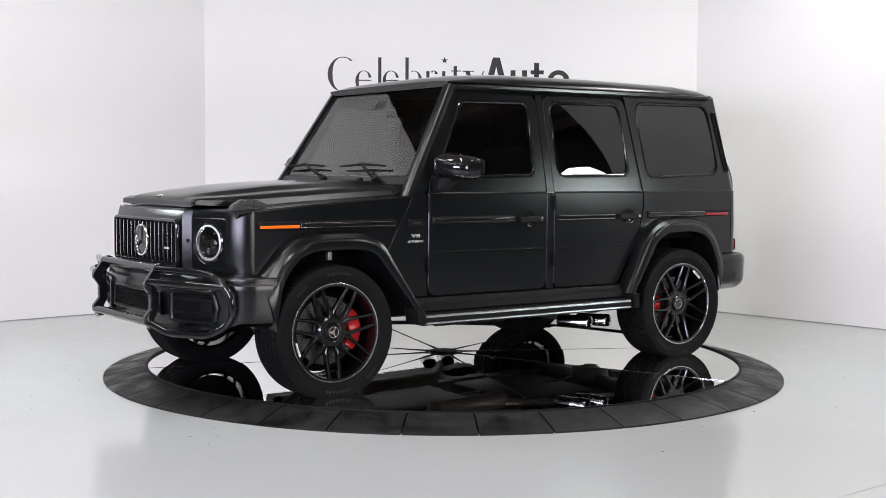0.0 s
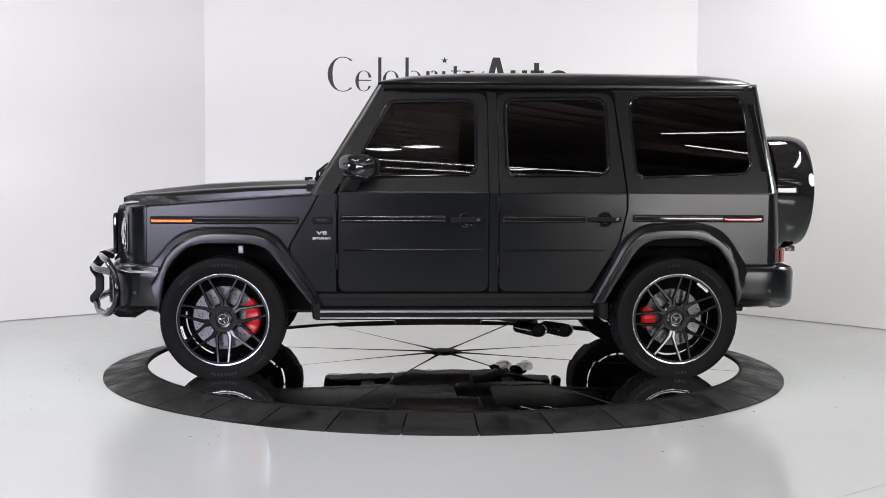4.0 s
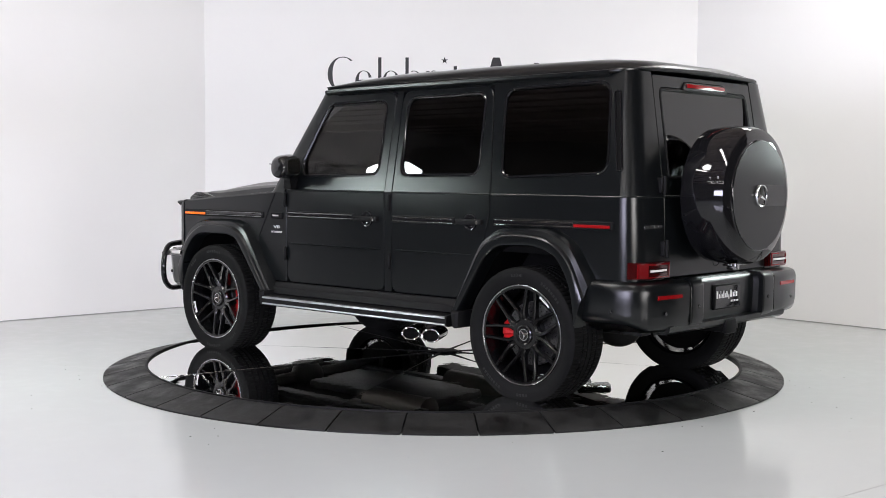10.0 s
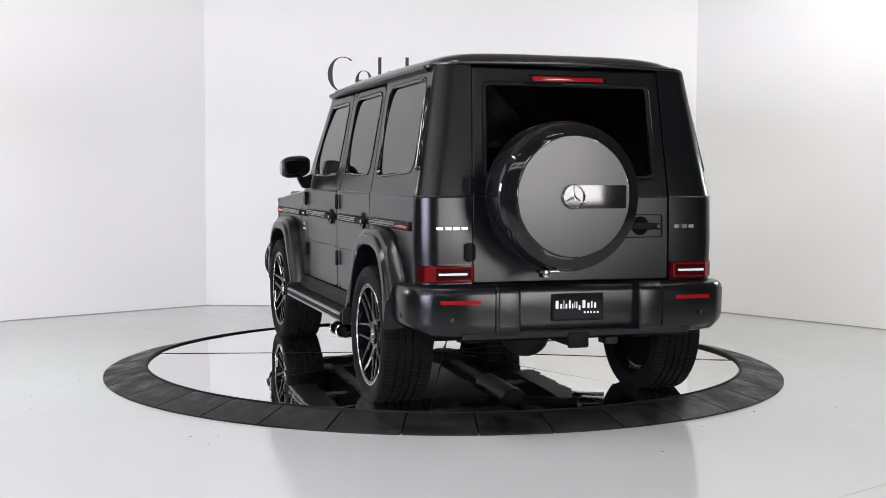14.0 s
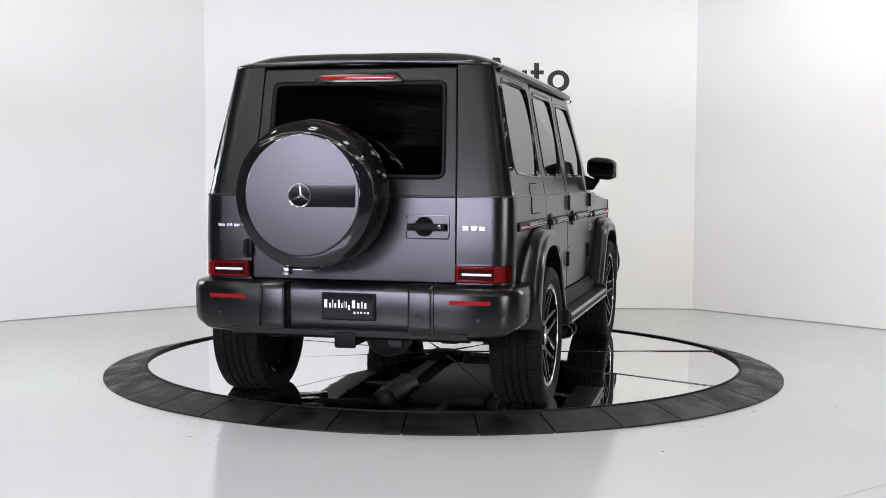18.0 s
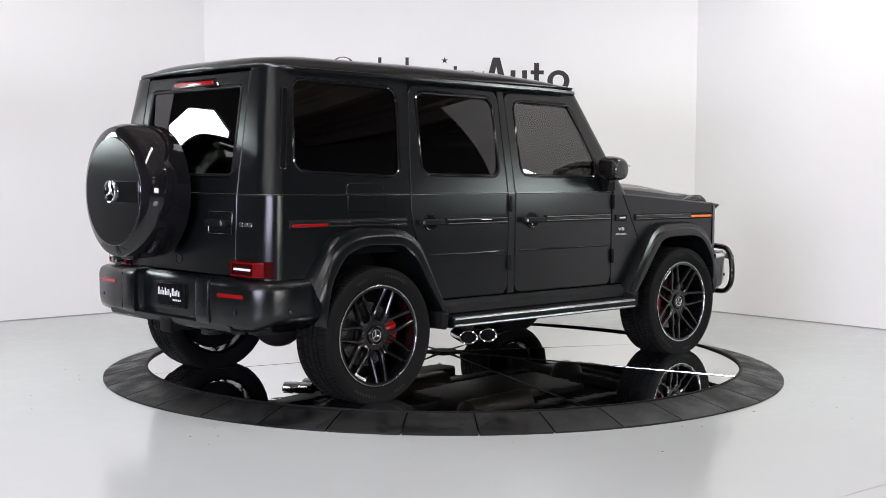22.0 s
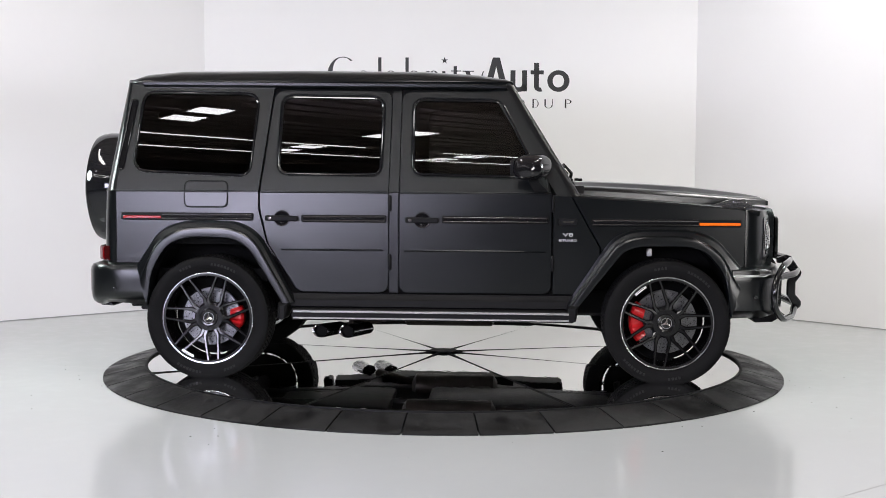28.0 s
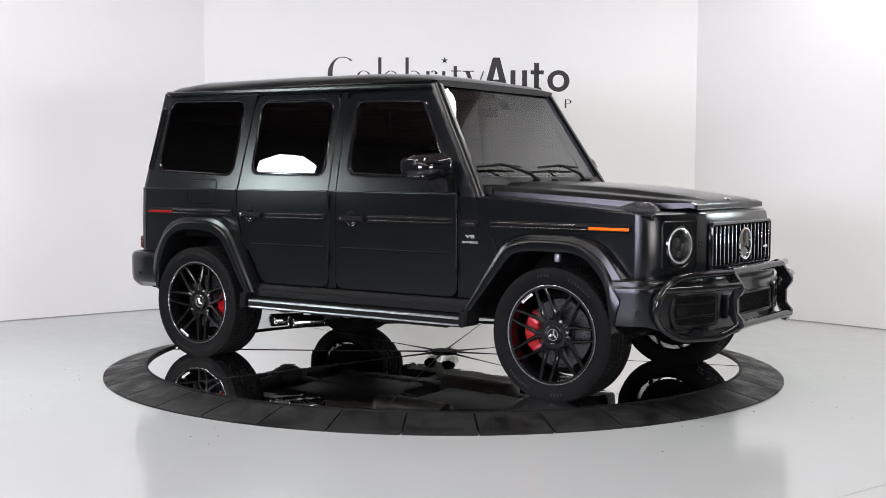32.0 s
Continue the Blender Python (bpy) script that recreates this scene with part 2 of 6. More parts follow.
def bend(pts, r, n=5):
    """An open line with rounded corners, in 3D."""
    out = [Vector(pts[0])]
    for i in range(1, len(pts) - 1):
        p, a, b = Vector(pts[i]), Vector(pts[i - 1]), Vector(pts[i + 1])
        u, v = (a - p), (b - p)
        d = min(r, u.length * 0.45, v.length * 0.45)
        p0, p2 = p + u.normalized() * d, p + v.normalized() * d
        for j in range(n + 1):
            t = j / n
            out.append(p0 * (1 - t) ** 2 + p * 2 * t * (1 - t) + p2 * t * t)
    out.append(Vector(pts[-1]))
    return out


def revolve(bm, profile, seg=48, m=None, full=2 * math.pi, closed_profile=False):
    """Turns (radius, height) round the z axis, then places it by m."""
    m = m if m is not None else Matrix()
    rings = []
    turns = seg if full >= 2 * math.pi - 1e-6 else seg + 1
    for i in range(turns):
        a = full * i / seg
        rings.append([bm.verts.new(m @ Vector((r * math.cos(a), r * math.sin(a), h))) for r, h in profile])
    k = len(profile)
    for i in range(seg):
        a, b = rings[i], rings[(i + 1) % turns]
        for j in range(k if closed_profile else k - 1):
            j2 = (j + 1) % k
            bm.faces.new((a[j], a[j2], b[j2], b[j]))
    return bm


def disc(bm, r, z0, z1, seg=32, m=None, bevel=0.0):
    """A flat round piece with softened edges."""
    e = bevel
    return revolve(bm, [(0.0001, z0), (r - e, z0), (r, z0 + e), (r, z1 - e), (r - e, z1), (0.0001, z1)], seg, m)




# ---- the studio ----
def wall(name, a, b, z0, z1, thick=0.12):
    """An upright wall from a to b; its white face is on the line."""
    a, b = Vector((*a, 0)), Vector((*b, 0))
    t = (b - a).normalized()
    n = Vector((-t.y, t.x, 0)) * thick
    bm = bmesh.new()
    loft(bm, [[(*q.xy, z) for q in (a, b, b + n, a + n)] for z in (z0, z1)])
    return bm


WT = 4.55                # height of the white studio walls
CL, CR = (-2.43, 3.82), (2.52, 3.71)
LL, RR = (-6.4, 0.21), (6.72, -1.0)
structure = lambda ob, label, cat: tagged(ob, label, cat, "", "structure")
structure(part("wall_north", wall("n", CL, CR, FLOOR, WT), M_WALL), "white painted studio back wall with black sign", "wall")
structure(part("wall_west", wall("w", LL, CL, FLOOR, WT), M_WALL), "white painted angled studio wall", "wall")
structure(part("wall_east", wall("e", CR, RR, FLOOR, WT), M_WALL), "white painted angled studio wall", "wall")
bm = bmesh.new()
box(bm, -6.9, 6.9, -8.9, 4.2, FLOOR - 0.1, FLOOR)
structure(part("floor", bm, M_FLOOR, smooth=0), "glossy light grey epoxy floor", "floor")
# unseen hall floor, added dark to keep bounced light down outside the studio
bm = bmesh.new()
box(bm, -14, 14, -26, 7, FLOOR - 0.12, FLOOR - 0.006)
structure(part("floor_hall", bm, M_HALLFLOOR, smooth=0), "assumed dark hall floor, unseen, keeps bounce light low", "floor")
for nm, a, b in (("wall_south", (14, -26), (-14, -26)), ("wall_hall_north", (-14, 7), (14, 7)), ("wall_hall_west", (-14, -26), (-14, 7)), ("wall_hall_east", (14, 7), (14, -26))):
    structure(part(nm, wall("h", a, b, FLOOR, 6.0), M_HALLWALL), "grey steel wall of the hall", "wall")
M_CAULK = mat("grey_caulk", (0.3, 0.3, 0.3), 0.8)
for nm, a, b in (("trim_1", CL, CR), ("trim_2", LL, CL), ("trim_3", CR, RR)):
    t_ = (Vector(b) - Vector(a)).normalized()
    o_ = Vector((t_.y, -t_.x)) * 0.004
    structure(part(nm, wall("t", Vector(a) + o_, Vector(b) + o_, FLOOR, FLOOR + 0.008, 0.004), M_CAULK, smooth=0), "thin grey joint between wall and floor", "trim")
# the hall's roof runs askew to the studio: ribs and rows of lamps follow ALONG, ACROSS counts the rows
ALONG, ACROSS = Vector((0.76, -0.65)), Vector((0.65, 0.76))
HALL_TURN = Matrix.Rotation(math.atan2(ALONG.y, ALONG.x), 4, "Z")


def hall_span(d):
    """How far a roof rib in row d reaches inside the hall's walls."""
    lo, hi = -60.0, 60.0
    for k, (a, b) in enumerate(((-13.9, 13.9), (-25.9, 6.9))):
        t0, t1 = sorted(((a - d * ACROSS[k]) / ALONG[k], (b - d * ACROSS[k]) / ALONG[k]))
        lo, hi = max(lo, t0), min(hi, t1)
    return lo, hi


bm = bmesh.new()
box(bm, -14, 14, -26, 7, 6.0, 6.1)
for step, w, z0, z1 in ((0.5, 0.2, 5.9, 5.995), (2.4, 0.16, 5.55, 5.9)):      # corrugated deck and joists in the ceiling's one mesh
    for i in range(int(45 / step)):
        d = -30 + i * step
        a, b = hall_span(d)
        if b - a > 0.5:
            box(bm, a, b, d, d + w, z0, z1, m=HALL_TURN)
structure(part("ceiling", bm, M_HALL, smooth=0), "dark corrugated steel hall ceiling with beams", "ceiling")

for x, y in TUBES:
    fix = empty("ceiling_light", "long white fluorescent ceiling light, switched on", "lamp", "ceiling lights", pose(x, y, 5.4))
    part("housing", nbox(-0.16, 0.16, -1.85, 1.85, 0.0, 0.08, 0.01), M_WHITELENS, fix)
    for s in (-1, 1):
        part("rod", nbox(-0.01, 0.01, s * 1.5 - 0.01, s * 1.5 + 0.01, 0.08, 0.6), M_HALL, fix)
def octabox(eye, target, r):
    m = look(eye, target)
    hung = eye[2] > 3
    ob = empty("octabox", "octagonal white softbox hung from the ceiling, lit" if hung else "small octagonal white softbox on a stand, lit", "softbox", "softboxes", Matrix.Translation((eye[0], eye[1], 6.0 if hung else FLOOR)))
    inv = ob.matrix_basis.inverted()
    ring8 = lambda q, z: [inv @ (m @ Vector((q * math.cos(radians(22.5 + 45 * k)), q * math.sin(radians(22.5 + 45 * k)), z))) for k in range(8)]
    bm = bmesh.new()
    loft(bm, [ring8(r * 1.1, 0.02), ring8(r * 1.12, 0.03), ring8(r * 0.25, r * 0.7), ring8(r * 0.2, r * 0.72)], True, False)
    part("shell", bm, M_PLASTIC, ob, "black fabric shell", smooth=0)
    if not hung:
        bm = bmesh.new()
        loft(bm, [ring8(r * 1.05, 0.0), ring8(r * 1.05, 0.012)])
        part("diffuser", bm, M_OCTA, ob, "glowing white front cloth", smooth=0)
    part("lamp_head", tube(bmesh.new(), [inv @ (m @ Vector((0, 0, r * 0.66))), inv @ (m @ Vector((0, 0, r * 0.72 + 0.25)))], 0.06), M_PLASTIC, ob)
    back = inv @ (m @ Vector((0, 0, r * 0.72 + 0.12)))
    part("stand", tube(bmesh.new(), [(back.x, back.y, 0), back], 0.016), M_PLASTIC, ob)
    if not hung:
        for k in range(3):
            a = radians(120 * k + 20)
            part("leg", tube(bmesh.new(), [(back.x, back.y, 0.45), (back.x + 0.4 * math.cos(a), back.y + 0.4 * math.sin(a), 0.01)], 0.01), M_PLASTIC, ob)


for eye, target, r in OCTA:
    octabox(eye, target, r)
for eye, w, h, watts, colour in TALL:
    m = look(eye, (0, 0, eye[2]))
    ob = empty("tall_softbox", "tall white softbox on a stand, lit", "softbox", "softboxes", Matrix.Translation((eye[0], eye[1], FLOOR)))
    inv = ob.matrix_basis.inverted()
    part("shell", box(bmesh.new(), -w / 2 - 0.03, w / 2 + 0.03, -h / 2 - 0.03, h / 2 + 0.03, 0.02, 0.3, 0.02, inv @ m), M_PLASTIC, ob)
    part("stand", tube(bmesh.new(), [(inv @ m @ Vector((0, 0, 0.36))).xy.to_3d(), inv @ m @ Vector((0, 0, 0.36))], 0.03), M_PLASTIC, ob)
# rows of lit tubes and four of roof lights under the hall's dark ceiling


def hall_light(q, turn):
    fix = empty("hall_light", "long thin fluorescent light under the hall ceiling, lit", "lamp", "hall lights", Matrix.Translation((q.x, q.y, 5.5)) @ turn)
    part("tube", nbox(-0.75, 0.75, -0.026, 0.026, -0.04, 0.0), M_TUBE, fix, "lit tube", smooth=0)
    part("housing", nbox(-0.755, 0.755, -0.05, 0.05, 0.0, 0.05), M_HALL, fix, smooth=0)
    for s in (-1, 1):
        part("rod", nbox(s * 0.6 - 0.006, s * 0.6 + 0.006, -0.006, 0.006, 0.05, 0.42), M_HALL, fix, smooth=0)


for d, gap in ((-10.75, (6.0, 7.3)), (-12.6, (11.0, 11.6))):
    a, b = hall_span(d)
    for k in range(int((min(b, 21) - max(a, -3.3)) / 1.52)):
        c = max(a, -3.3) + 0.76 + 1.52 * k
        if gap[0] - 0.6 < c < gap[1] + 0.6:
            continue
        hall_light(ACROSS * d + ALONG * c, HALL_TURN)
for k in range(5):
    hall_light(ACROSS * (-4.95 - 0.03 * k) + ALONG * (11.7 + 1.52 * k), HALL_TURN)
SIDE_TURN = Matrix.Rotation(radians(18), 4, "Z")
for x, y in ((4.95, -9.04), (7.9, -12.05)):
    hall_light(Vector((x, y)), SIDE_TURN)
for c in (-1.4, 1.9, 5.05, 8.25, 14.6):
    for d in (-8.1, -8.95, -11.3, -12.15):
        q = ACROSS * d + ALONG * c
        if q.x < -13.5 or (c > 14 and d > -9):
            continue
        fix = empty("skylight", "bright square roof light in the dark hall ceiling", "skylight", "skylights", Matrix.Translation((q.x, q.y, 5.52)) @ HALL_TURN)
        part("frame", nbox(-0.27, 0.27, -0.27, 0.27, 0.0, 0.38), M_HALL, fix, smooth=0)
        for s in (-1, 1):
            part("pane", nbox(s * 0.12 - 0.115, s * 0.12 + 0.115, -0.235, 0.235, -0.012, -0.002), M_SKYLIGHT, fix, smooth=0)


# ---- turntable ----
DISC_R, LIP_R, RING_R = 2.045, 2.05, 2.335
LIP_Z = 0.03
ring = empty("turntable_ring", "ring of black rubber ramp pieces round the mirror disc", "ramp")
N_RAMP = 36
for i in range(N_RAMP):
    bm = bmesh.new()
    a0, a1 = radians(-95.4) + 2 * math.pi * i / N_RAMP + 0.0022, radians(-95.4) + 2 * math.pi * (i + 1) / N_RAMP - 0.0022
    loops = []
    for k in range(6):
        a = a0 + (a1 - a0) * k / 5
        prof = [(LIP_R + 0.012, LIP_Z - 0.03), (LIP_R + 0.012, LIP_Z - 0.008), (LIP_R + 0.05, LIP_Z - 0.010), (RING_R - 0.012, FLOOR + 0.014), (RING_R, FLOOR + 0.009), (RING_R, FLOOR), (LIP_R + 0.012, FLOOR)]
        loops.append([(r * math.cos(a), r * math.sin(a), z) for r, z in prof])
    loft(bm, loops)
    o = part("ramp_piece", bm, M_RAMP, ring, smooth=30)
bm = bmesh.new()
revolve(bm, [(LIP_R - 0.004, -0.03), (LIP_R - 0.004, LIP_Z - 0.004), (LIP_R, LIP_Z), (LIP_R + 0.011, LIP_Z), (LIP_R + 0.013, LIP_Z - 0.004), (LIP_R + 0.013, FLOOR), (LIP_R - 0.004, FLOOR)], 160, closed_profile=True)
part("lip", bm, M_PLASTIC, ring, "thin black metal lip")

table = empty("turntable_disc", "round mirror-topped turntable in eight panels, turning", "turntable")
N_MIR = 8
PHASE = radians(-113.3 + 3.51)             # seams in the disc's own space
for i in range(N_MIR):
    a0 = PHASE + 2 * math.pi * i / N_MIR
    bm = bmesh.new()
    top, bot = [], []
    w = 0.0012
    for k in range(25):
        a = a0 + 2 * math.pi / N_MIR * k / 24
        top.append((DISC_R * math.cos(a), DISC_R * math.sin(a)))
    mid = a0 + math.pi / N_MIR
    inner = [(0.012 * math.cos(mid), 0.012 * math.sin(mid))]
    lp = offset(inner + top, w)
    cm, sm = math.cos(mid), math.sin(mid)
    tilt = Matrix.Rotation(radians(random.uniform(-0.16, 0.16)), 4, "X") @ Matrix.Rotation(radians(random.uniform(-0.16, 0.16)), 4, "Y")
    f = lambda u, v, d: tilt @ Vector((u, v, d + 0.014 + 0.042 * (1 - (u * cm + v * sm) / DISC_R)))
    panel(bm, lp, [], f, 0.006, 0.0006)
    part("mirror_panel", bm, M_MIRROR, table, smooth=0)
bm = bmesh.new()
disc(bm, DISC_R - 0.005, -0.045, -0.03, 96)
part("base", bm, M_PLASTIC, table)
hub = part("hub_cap", disc(bmesh.new(), 0.105, 0.060, 0.067, 8, Matrix.Rotation(PHASE + radians(22.5), 4, "Z"), 0.004), M_PLASTIC, table, "flat black hub plate", smooth=0)
part("hub_post", disc(bmesh.new(), 0.03, 0.0, 0.062, 12), M_PLASTIC, table)
for i in range(N_MIR):
    a = PHASE + 2 * math.pi * i / N_MIR
    m = Matrix.Rotation(a, 4, "Z")
    bm = bmesh.new()
    loft(bm, [[m @ Vector(q) for q in ((x, -w, z), (x, w, z), (x, w, z + h), (x, -w, z + h))] for x, w, z, h in ((0.07, 0.016, 0.060, 0.004), (0.15, 0.010, 0.0545, 0.003), (0.42, 0.003, 0.0480, 0.003), (0.9, 0.0016, 0.0382, 0.003), (2.03, 0.0016, 0.0166, 0.003))])
    part("hub_strap", bm, M_PLASTIC, table, smooth=0)

# a joint in the floor, and small crumbs on it
bm = bmesh.new()
ja, jb = Vector((1.45, -3.70)), Vector((2.9, -2.53))
jn = Vector((-(jb - ja).y, (jb - ja).x)).normalized() * 0.0025
loft(bm, [[(*q, z) for q in (ja - jn, jb - jn, jb + jn, ja + jn)] for z in (FLOOR - 0.004, FLOOR + 0.0006)])
tagged(part("floor_joint", bm, M_CAULK, smooth=0), "thin grey joint in the epoxy floor", "trim", "", "structure")
rnd = random.Random(5)
bm = bmesh.new()
for k in range(34):
    a, q = rnd.uniform(math.pi * 1.0, math.pi * 2.0), 2.36 + rnd.expovariate(2.6)
    s = rnd.uniform(0.0015, 0.004)
    x, y = q * math.cos(a), q * math.sin(a)
    if y < -5 or abs(x) > 4:
        continue
    m = Matrix.Translation((x, y, FLOOR + s * 0.4)) @ Matrix.Rotation(rnd.uniform(0, 3), 4, "Z") @ Matrix.Diagonal((s * rnd.uniform(0.7, 1.8), s, s * 0.5, 1))
    bmesh.ops.create_icosphere(bm, subdivisions=1, radius=1.0, matrix=m)
tagged(part("floor_crumbs", bm, M_CAST, smooth=0), "tiny dark crumbs of dirt on the floor", "dirt", "", "stuff")

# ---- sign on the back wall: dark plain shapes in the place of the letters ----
sign = empty("wall_sign", "black vinyl sign shapes on the white back wall", "sign", "", pose(0, 3.79, 0))
SY = 0.006


def flat(bm, outer, holes=()):
    tiltw = (CR[1] - CL[1]) / (CR[0] - CL[0])
    f = lambda u, v, d: Vector((u, CL[1] - 3.79 + tiltw * (u - CL[0]) - SY - d + 0.004, v))
    return panel(bm, outer, holes, f, 0.004, 0.0005)


def ring2(cx, cz, rx, rz, t, a0=0, a1=360, n=28, thin=None):
    """A crescent or ring: outline points."""
    thin = t if thin is None else thin
    o = [(cx + rx * math.cos(radians(a0 + (a1 - a0) * k / n)), cz + rz * math.sin(radians(a0 + (a1 - a0) * k / n))) for k in range(n + 1)]
    i_ = []
    for k in range(n + 1):
        a = radians(a0 + (a1 - a0) * k / n)
        tt = thin + (t - thin) * abs(math.cos(a))
        i_.append((cx + (rx - tt) * math.cos(a), cz + (rz - thin) * math.sin(a)))
    return o, i_


def bar(x0, x1, z0, z1):
    part("sign_shape", flat(bmesh.new(), [(x0, z0), (x1, z0), (x1, z1), (x0, z1)]), M_SIGN, sign, smooth=0)


def arc(cx, cz, rx, rz, t, a0, a1, thin):
    o, i_ = ring2(cx, cz, rx, rz, t, a0, a1, thin=thin)
    part("sign_shape", flat(bmesh.new(), o + i_[::-1]), M_SIGN, sign, smooth=0)


def oval(cx, cz, rx, rz, t, thin):
    o, i_ = ring2(cx, cz, rx, rz, t, thin=thin)
    part("sign_shape", flat(bmesh.new(), o[:-1], [i_[:-1]]), M_SIGN, sign, smooth=0)


Z0, ZX, ZC = 2.14, 2.345, 2.48
arc(-1.03, 2.31, 0.155, 0.175, 0.05, 52, 308, 0.008)
for cx in (-0.82, -0.545):
    arc(cx, 2.243, 0.085, 0.105, 0.034, 20, 330, 0.007)
for x in (-0.675, -0.4):
    bar(x, x + 0.033, Z0, ZC)
arc(-0.315, 2.243, 0.085, 0.105, 0.036, -110, 110, 0.007)
for x in (-0.19, -0.03, 0.085):
    bar(x, x + 0.033, Z0, ZX)
bar(0.085, 0.118, ZX, 2.395)
bar(0.06, 0.16, ZX - 0.004, ZX + 0.006)
bar(0.175, 0.29, ZX - 0.006, ZX + 0.004)
arc(-0.115, 2.315, 0.04, 0.035, 0.03, 0, 150, 0.008)
part("sign_shape", flat(bmesh.new(), [(0.2, ZX), (0.245, ZX), (0.315, Z0), (0.285, Z0)]), M_SIGN, sign, smooth=0)
part("sign_shape", flat(bmesh.new(), [(0.38, ZX), (0.392, ZX), (0.3, 2.07), (0.285, 2.07)]), M_SIGN, sign, smooth=0)
star = [((-0.006 + (0.035 if k % 2 == 0 else 0.014) * math.sin(math.pi * k / 5)), 2.45 + (0.035 if k % 2 == 0 else 0.014) * math.cos(math.pi * k / 5)) for k in range(10)]
part("sign_shape", flat(bmesh.new(), star), M_SIGN, sign, smooth=0)
part("sign_shape", flat(bmesh.new(), [(0.385, Z0), (0.455, Z0), (0.513, 2.39), (0.57, Z0), (0.64, Z0), (0.548, 2.482), (0.478, 2.482)]), M_SIGN, sign, smooth=0)
bar(0.657, 0.707, 2.215, 2.355)
bar(0.773, 0.823, 2.145, 2.355)
arc(0.74, 2.215, 0.083, 0.075, 0.05, 180, 360, 0.045)
bar(0.893, 0.943, 2.19, 2.43)
bar(0.858, 0.99, 2.315, 2.355)
arc(0.956, 2.198, 0.063, 0.056, 0.05, 180, 290, 0.042)
bar(0.455, 0.572, 2.222, 2.262)
for cx in (-0.82, -0.545):
    bar(cx - 0.06, cx + 0.078, 2.245, 2.255)
for x in (-0.675, -0.4, -0.19, -0.03):
    bar(x - 0.022, x + 0.008, Z0 - 0.001, Z0 + 0.006)
    bar(x + 0.025, x + 0.055, Z0 - 0.001, Z0 + 0.006)
oval(1.138, 2.25, 0.112, 0.108, 0.055, 0.045)
for x in (0.60, 0.74, 0.88):
    bar(x, x + 0.014, 1.978, 2.068)
    arc(x + 0.02, 2.023, 0.042, 0.045, 0.01, -100, 100, 0.004)
bar(1.0, 1.014, 2.01, 2.068)
bar(1.078, 1.084, 2.01, 2.068)
arc(1.042, 2.012, 0.042, 0.036, 0.012, 180, 360, 0.005)
bar(1.205, 1.22, 1.978, 2.068)
arc(1.222, 2.044, 0.05, 0.024, 0.016, -90, 90, 0.005)


# ---- the car: x forward, y to its left, z up from the tyres' contact ----
suv = empty("suv", "matte black boxy off-road car with tinted windows", "car")
BELT = 1.198


def ys(z):
    """Half width of the body side at the height z."""
    if z <= 0.95:
        return 0.878 - 0.03 * (0.95 - z)
    if z <= BELT:
        return 0.878 - 0.02 * (z - 0.95)
    return 0.867 - 0.19 * (z - BELT)


def side(sg, off=0.0):
    """Maps (x, z, d) on the body side."""
    def f(u, v, d):
        return Vector((u, sg * (ys(v) + off + d), v))
    return f


def xr(z):
    """Where the rear face stands at the height z."""
    return -2.155 + 0.04 * max(0, min(z, BELT) - 0.95) + 0.165 * max(0, z - BELT)


def xw(z):
    """Where the windscreen stands at the height z."""
    return 0.855 - (z - 1.25) * 0.61


def cut(loop, z, above):
    """The part of a 2D outline above or below a level line."""
    out, n = [], len(loop)
    inside = (lambda q: q[1] >= z - 1e-9) if above else (lambda q: q[1] <= z + 1e-9)
    for i in range(n):
        a, b = loop[i - 1], loop[i]
        if inside(a) != inside(b):
            t = (z - a[1]) / (b[1] - a[1])
            out.append((a[0] + t * (b[0] - a[0]), z))
        if inside(b):
            out.append(b)
    return tidy(out)


# outlines of the side pieces, (x, z)
FDOOR = round_poly([(0.728, 0.56), (0.728, 1.19), (0.705, 1.275), (0.452, 1.79), (0.415, 1.842), (-0.228, 1.842), (-0.236, 1.19), (-0.236, 0.56)], [0.06, 0, 0.03, 0.05, 0.04, 0.07, 0, 0.06])
RDOOR = round_poly([(-0.302, 0.56), (-0.302, 1.19), (-0.288, 1.845), (-1.046, 1.85), (-1.128, 1.19), (-1.128, 1.09), (-1.075, 0.87), (-0.885, 0.56)], [0.06, 0, 0.07, 0.08, 0, 0.08, 0.2, 0.09])
FWIN = offset(round_poly([(-0.142, 1.322), (0.575, 1.308), (0.588, 1.40), (0.40, 1.772), (-0.142, 1.782)], [0.05, 0.03, 0.05, 0.06, 0.06]), -0.018)
RWIN = offset(round_poly([(-0.368, 1.318), (-0.352, 1.79), (-0.985, 1.80), (-1.0, 1.325)], [0.05, 0.06, 0.06, 0.05]), -0.02)
QWIN = offset(round_poly([(-1.212, 1.315), (-1.165, 1.808), (-1.885, 1.82), (-1.935, 1.345)], [0.05, 0.06, 0.06, 0.06]), -0.026)


def two_panel(outer, hole, sg, depth=0.03, ch=0.0045):
    """A door skin: the lower part, and the upper part that leans in above the belt line."""
    bm = bmesh.new()
    panel(bm, cut(outer, BELT - 0.003, False), [], side(sg), depth, ch)
    panel(bm, cut(outer, BELT + 0.002, True), [hole] if hole else [], side(sg), depth, ch)
    return bm


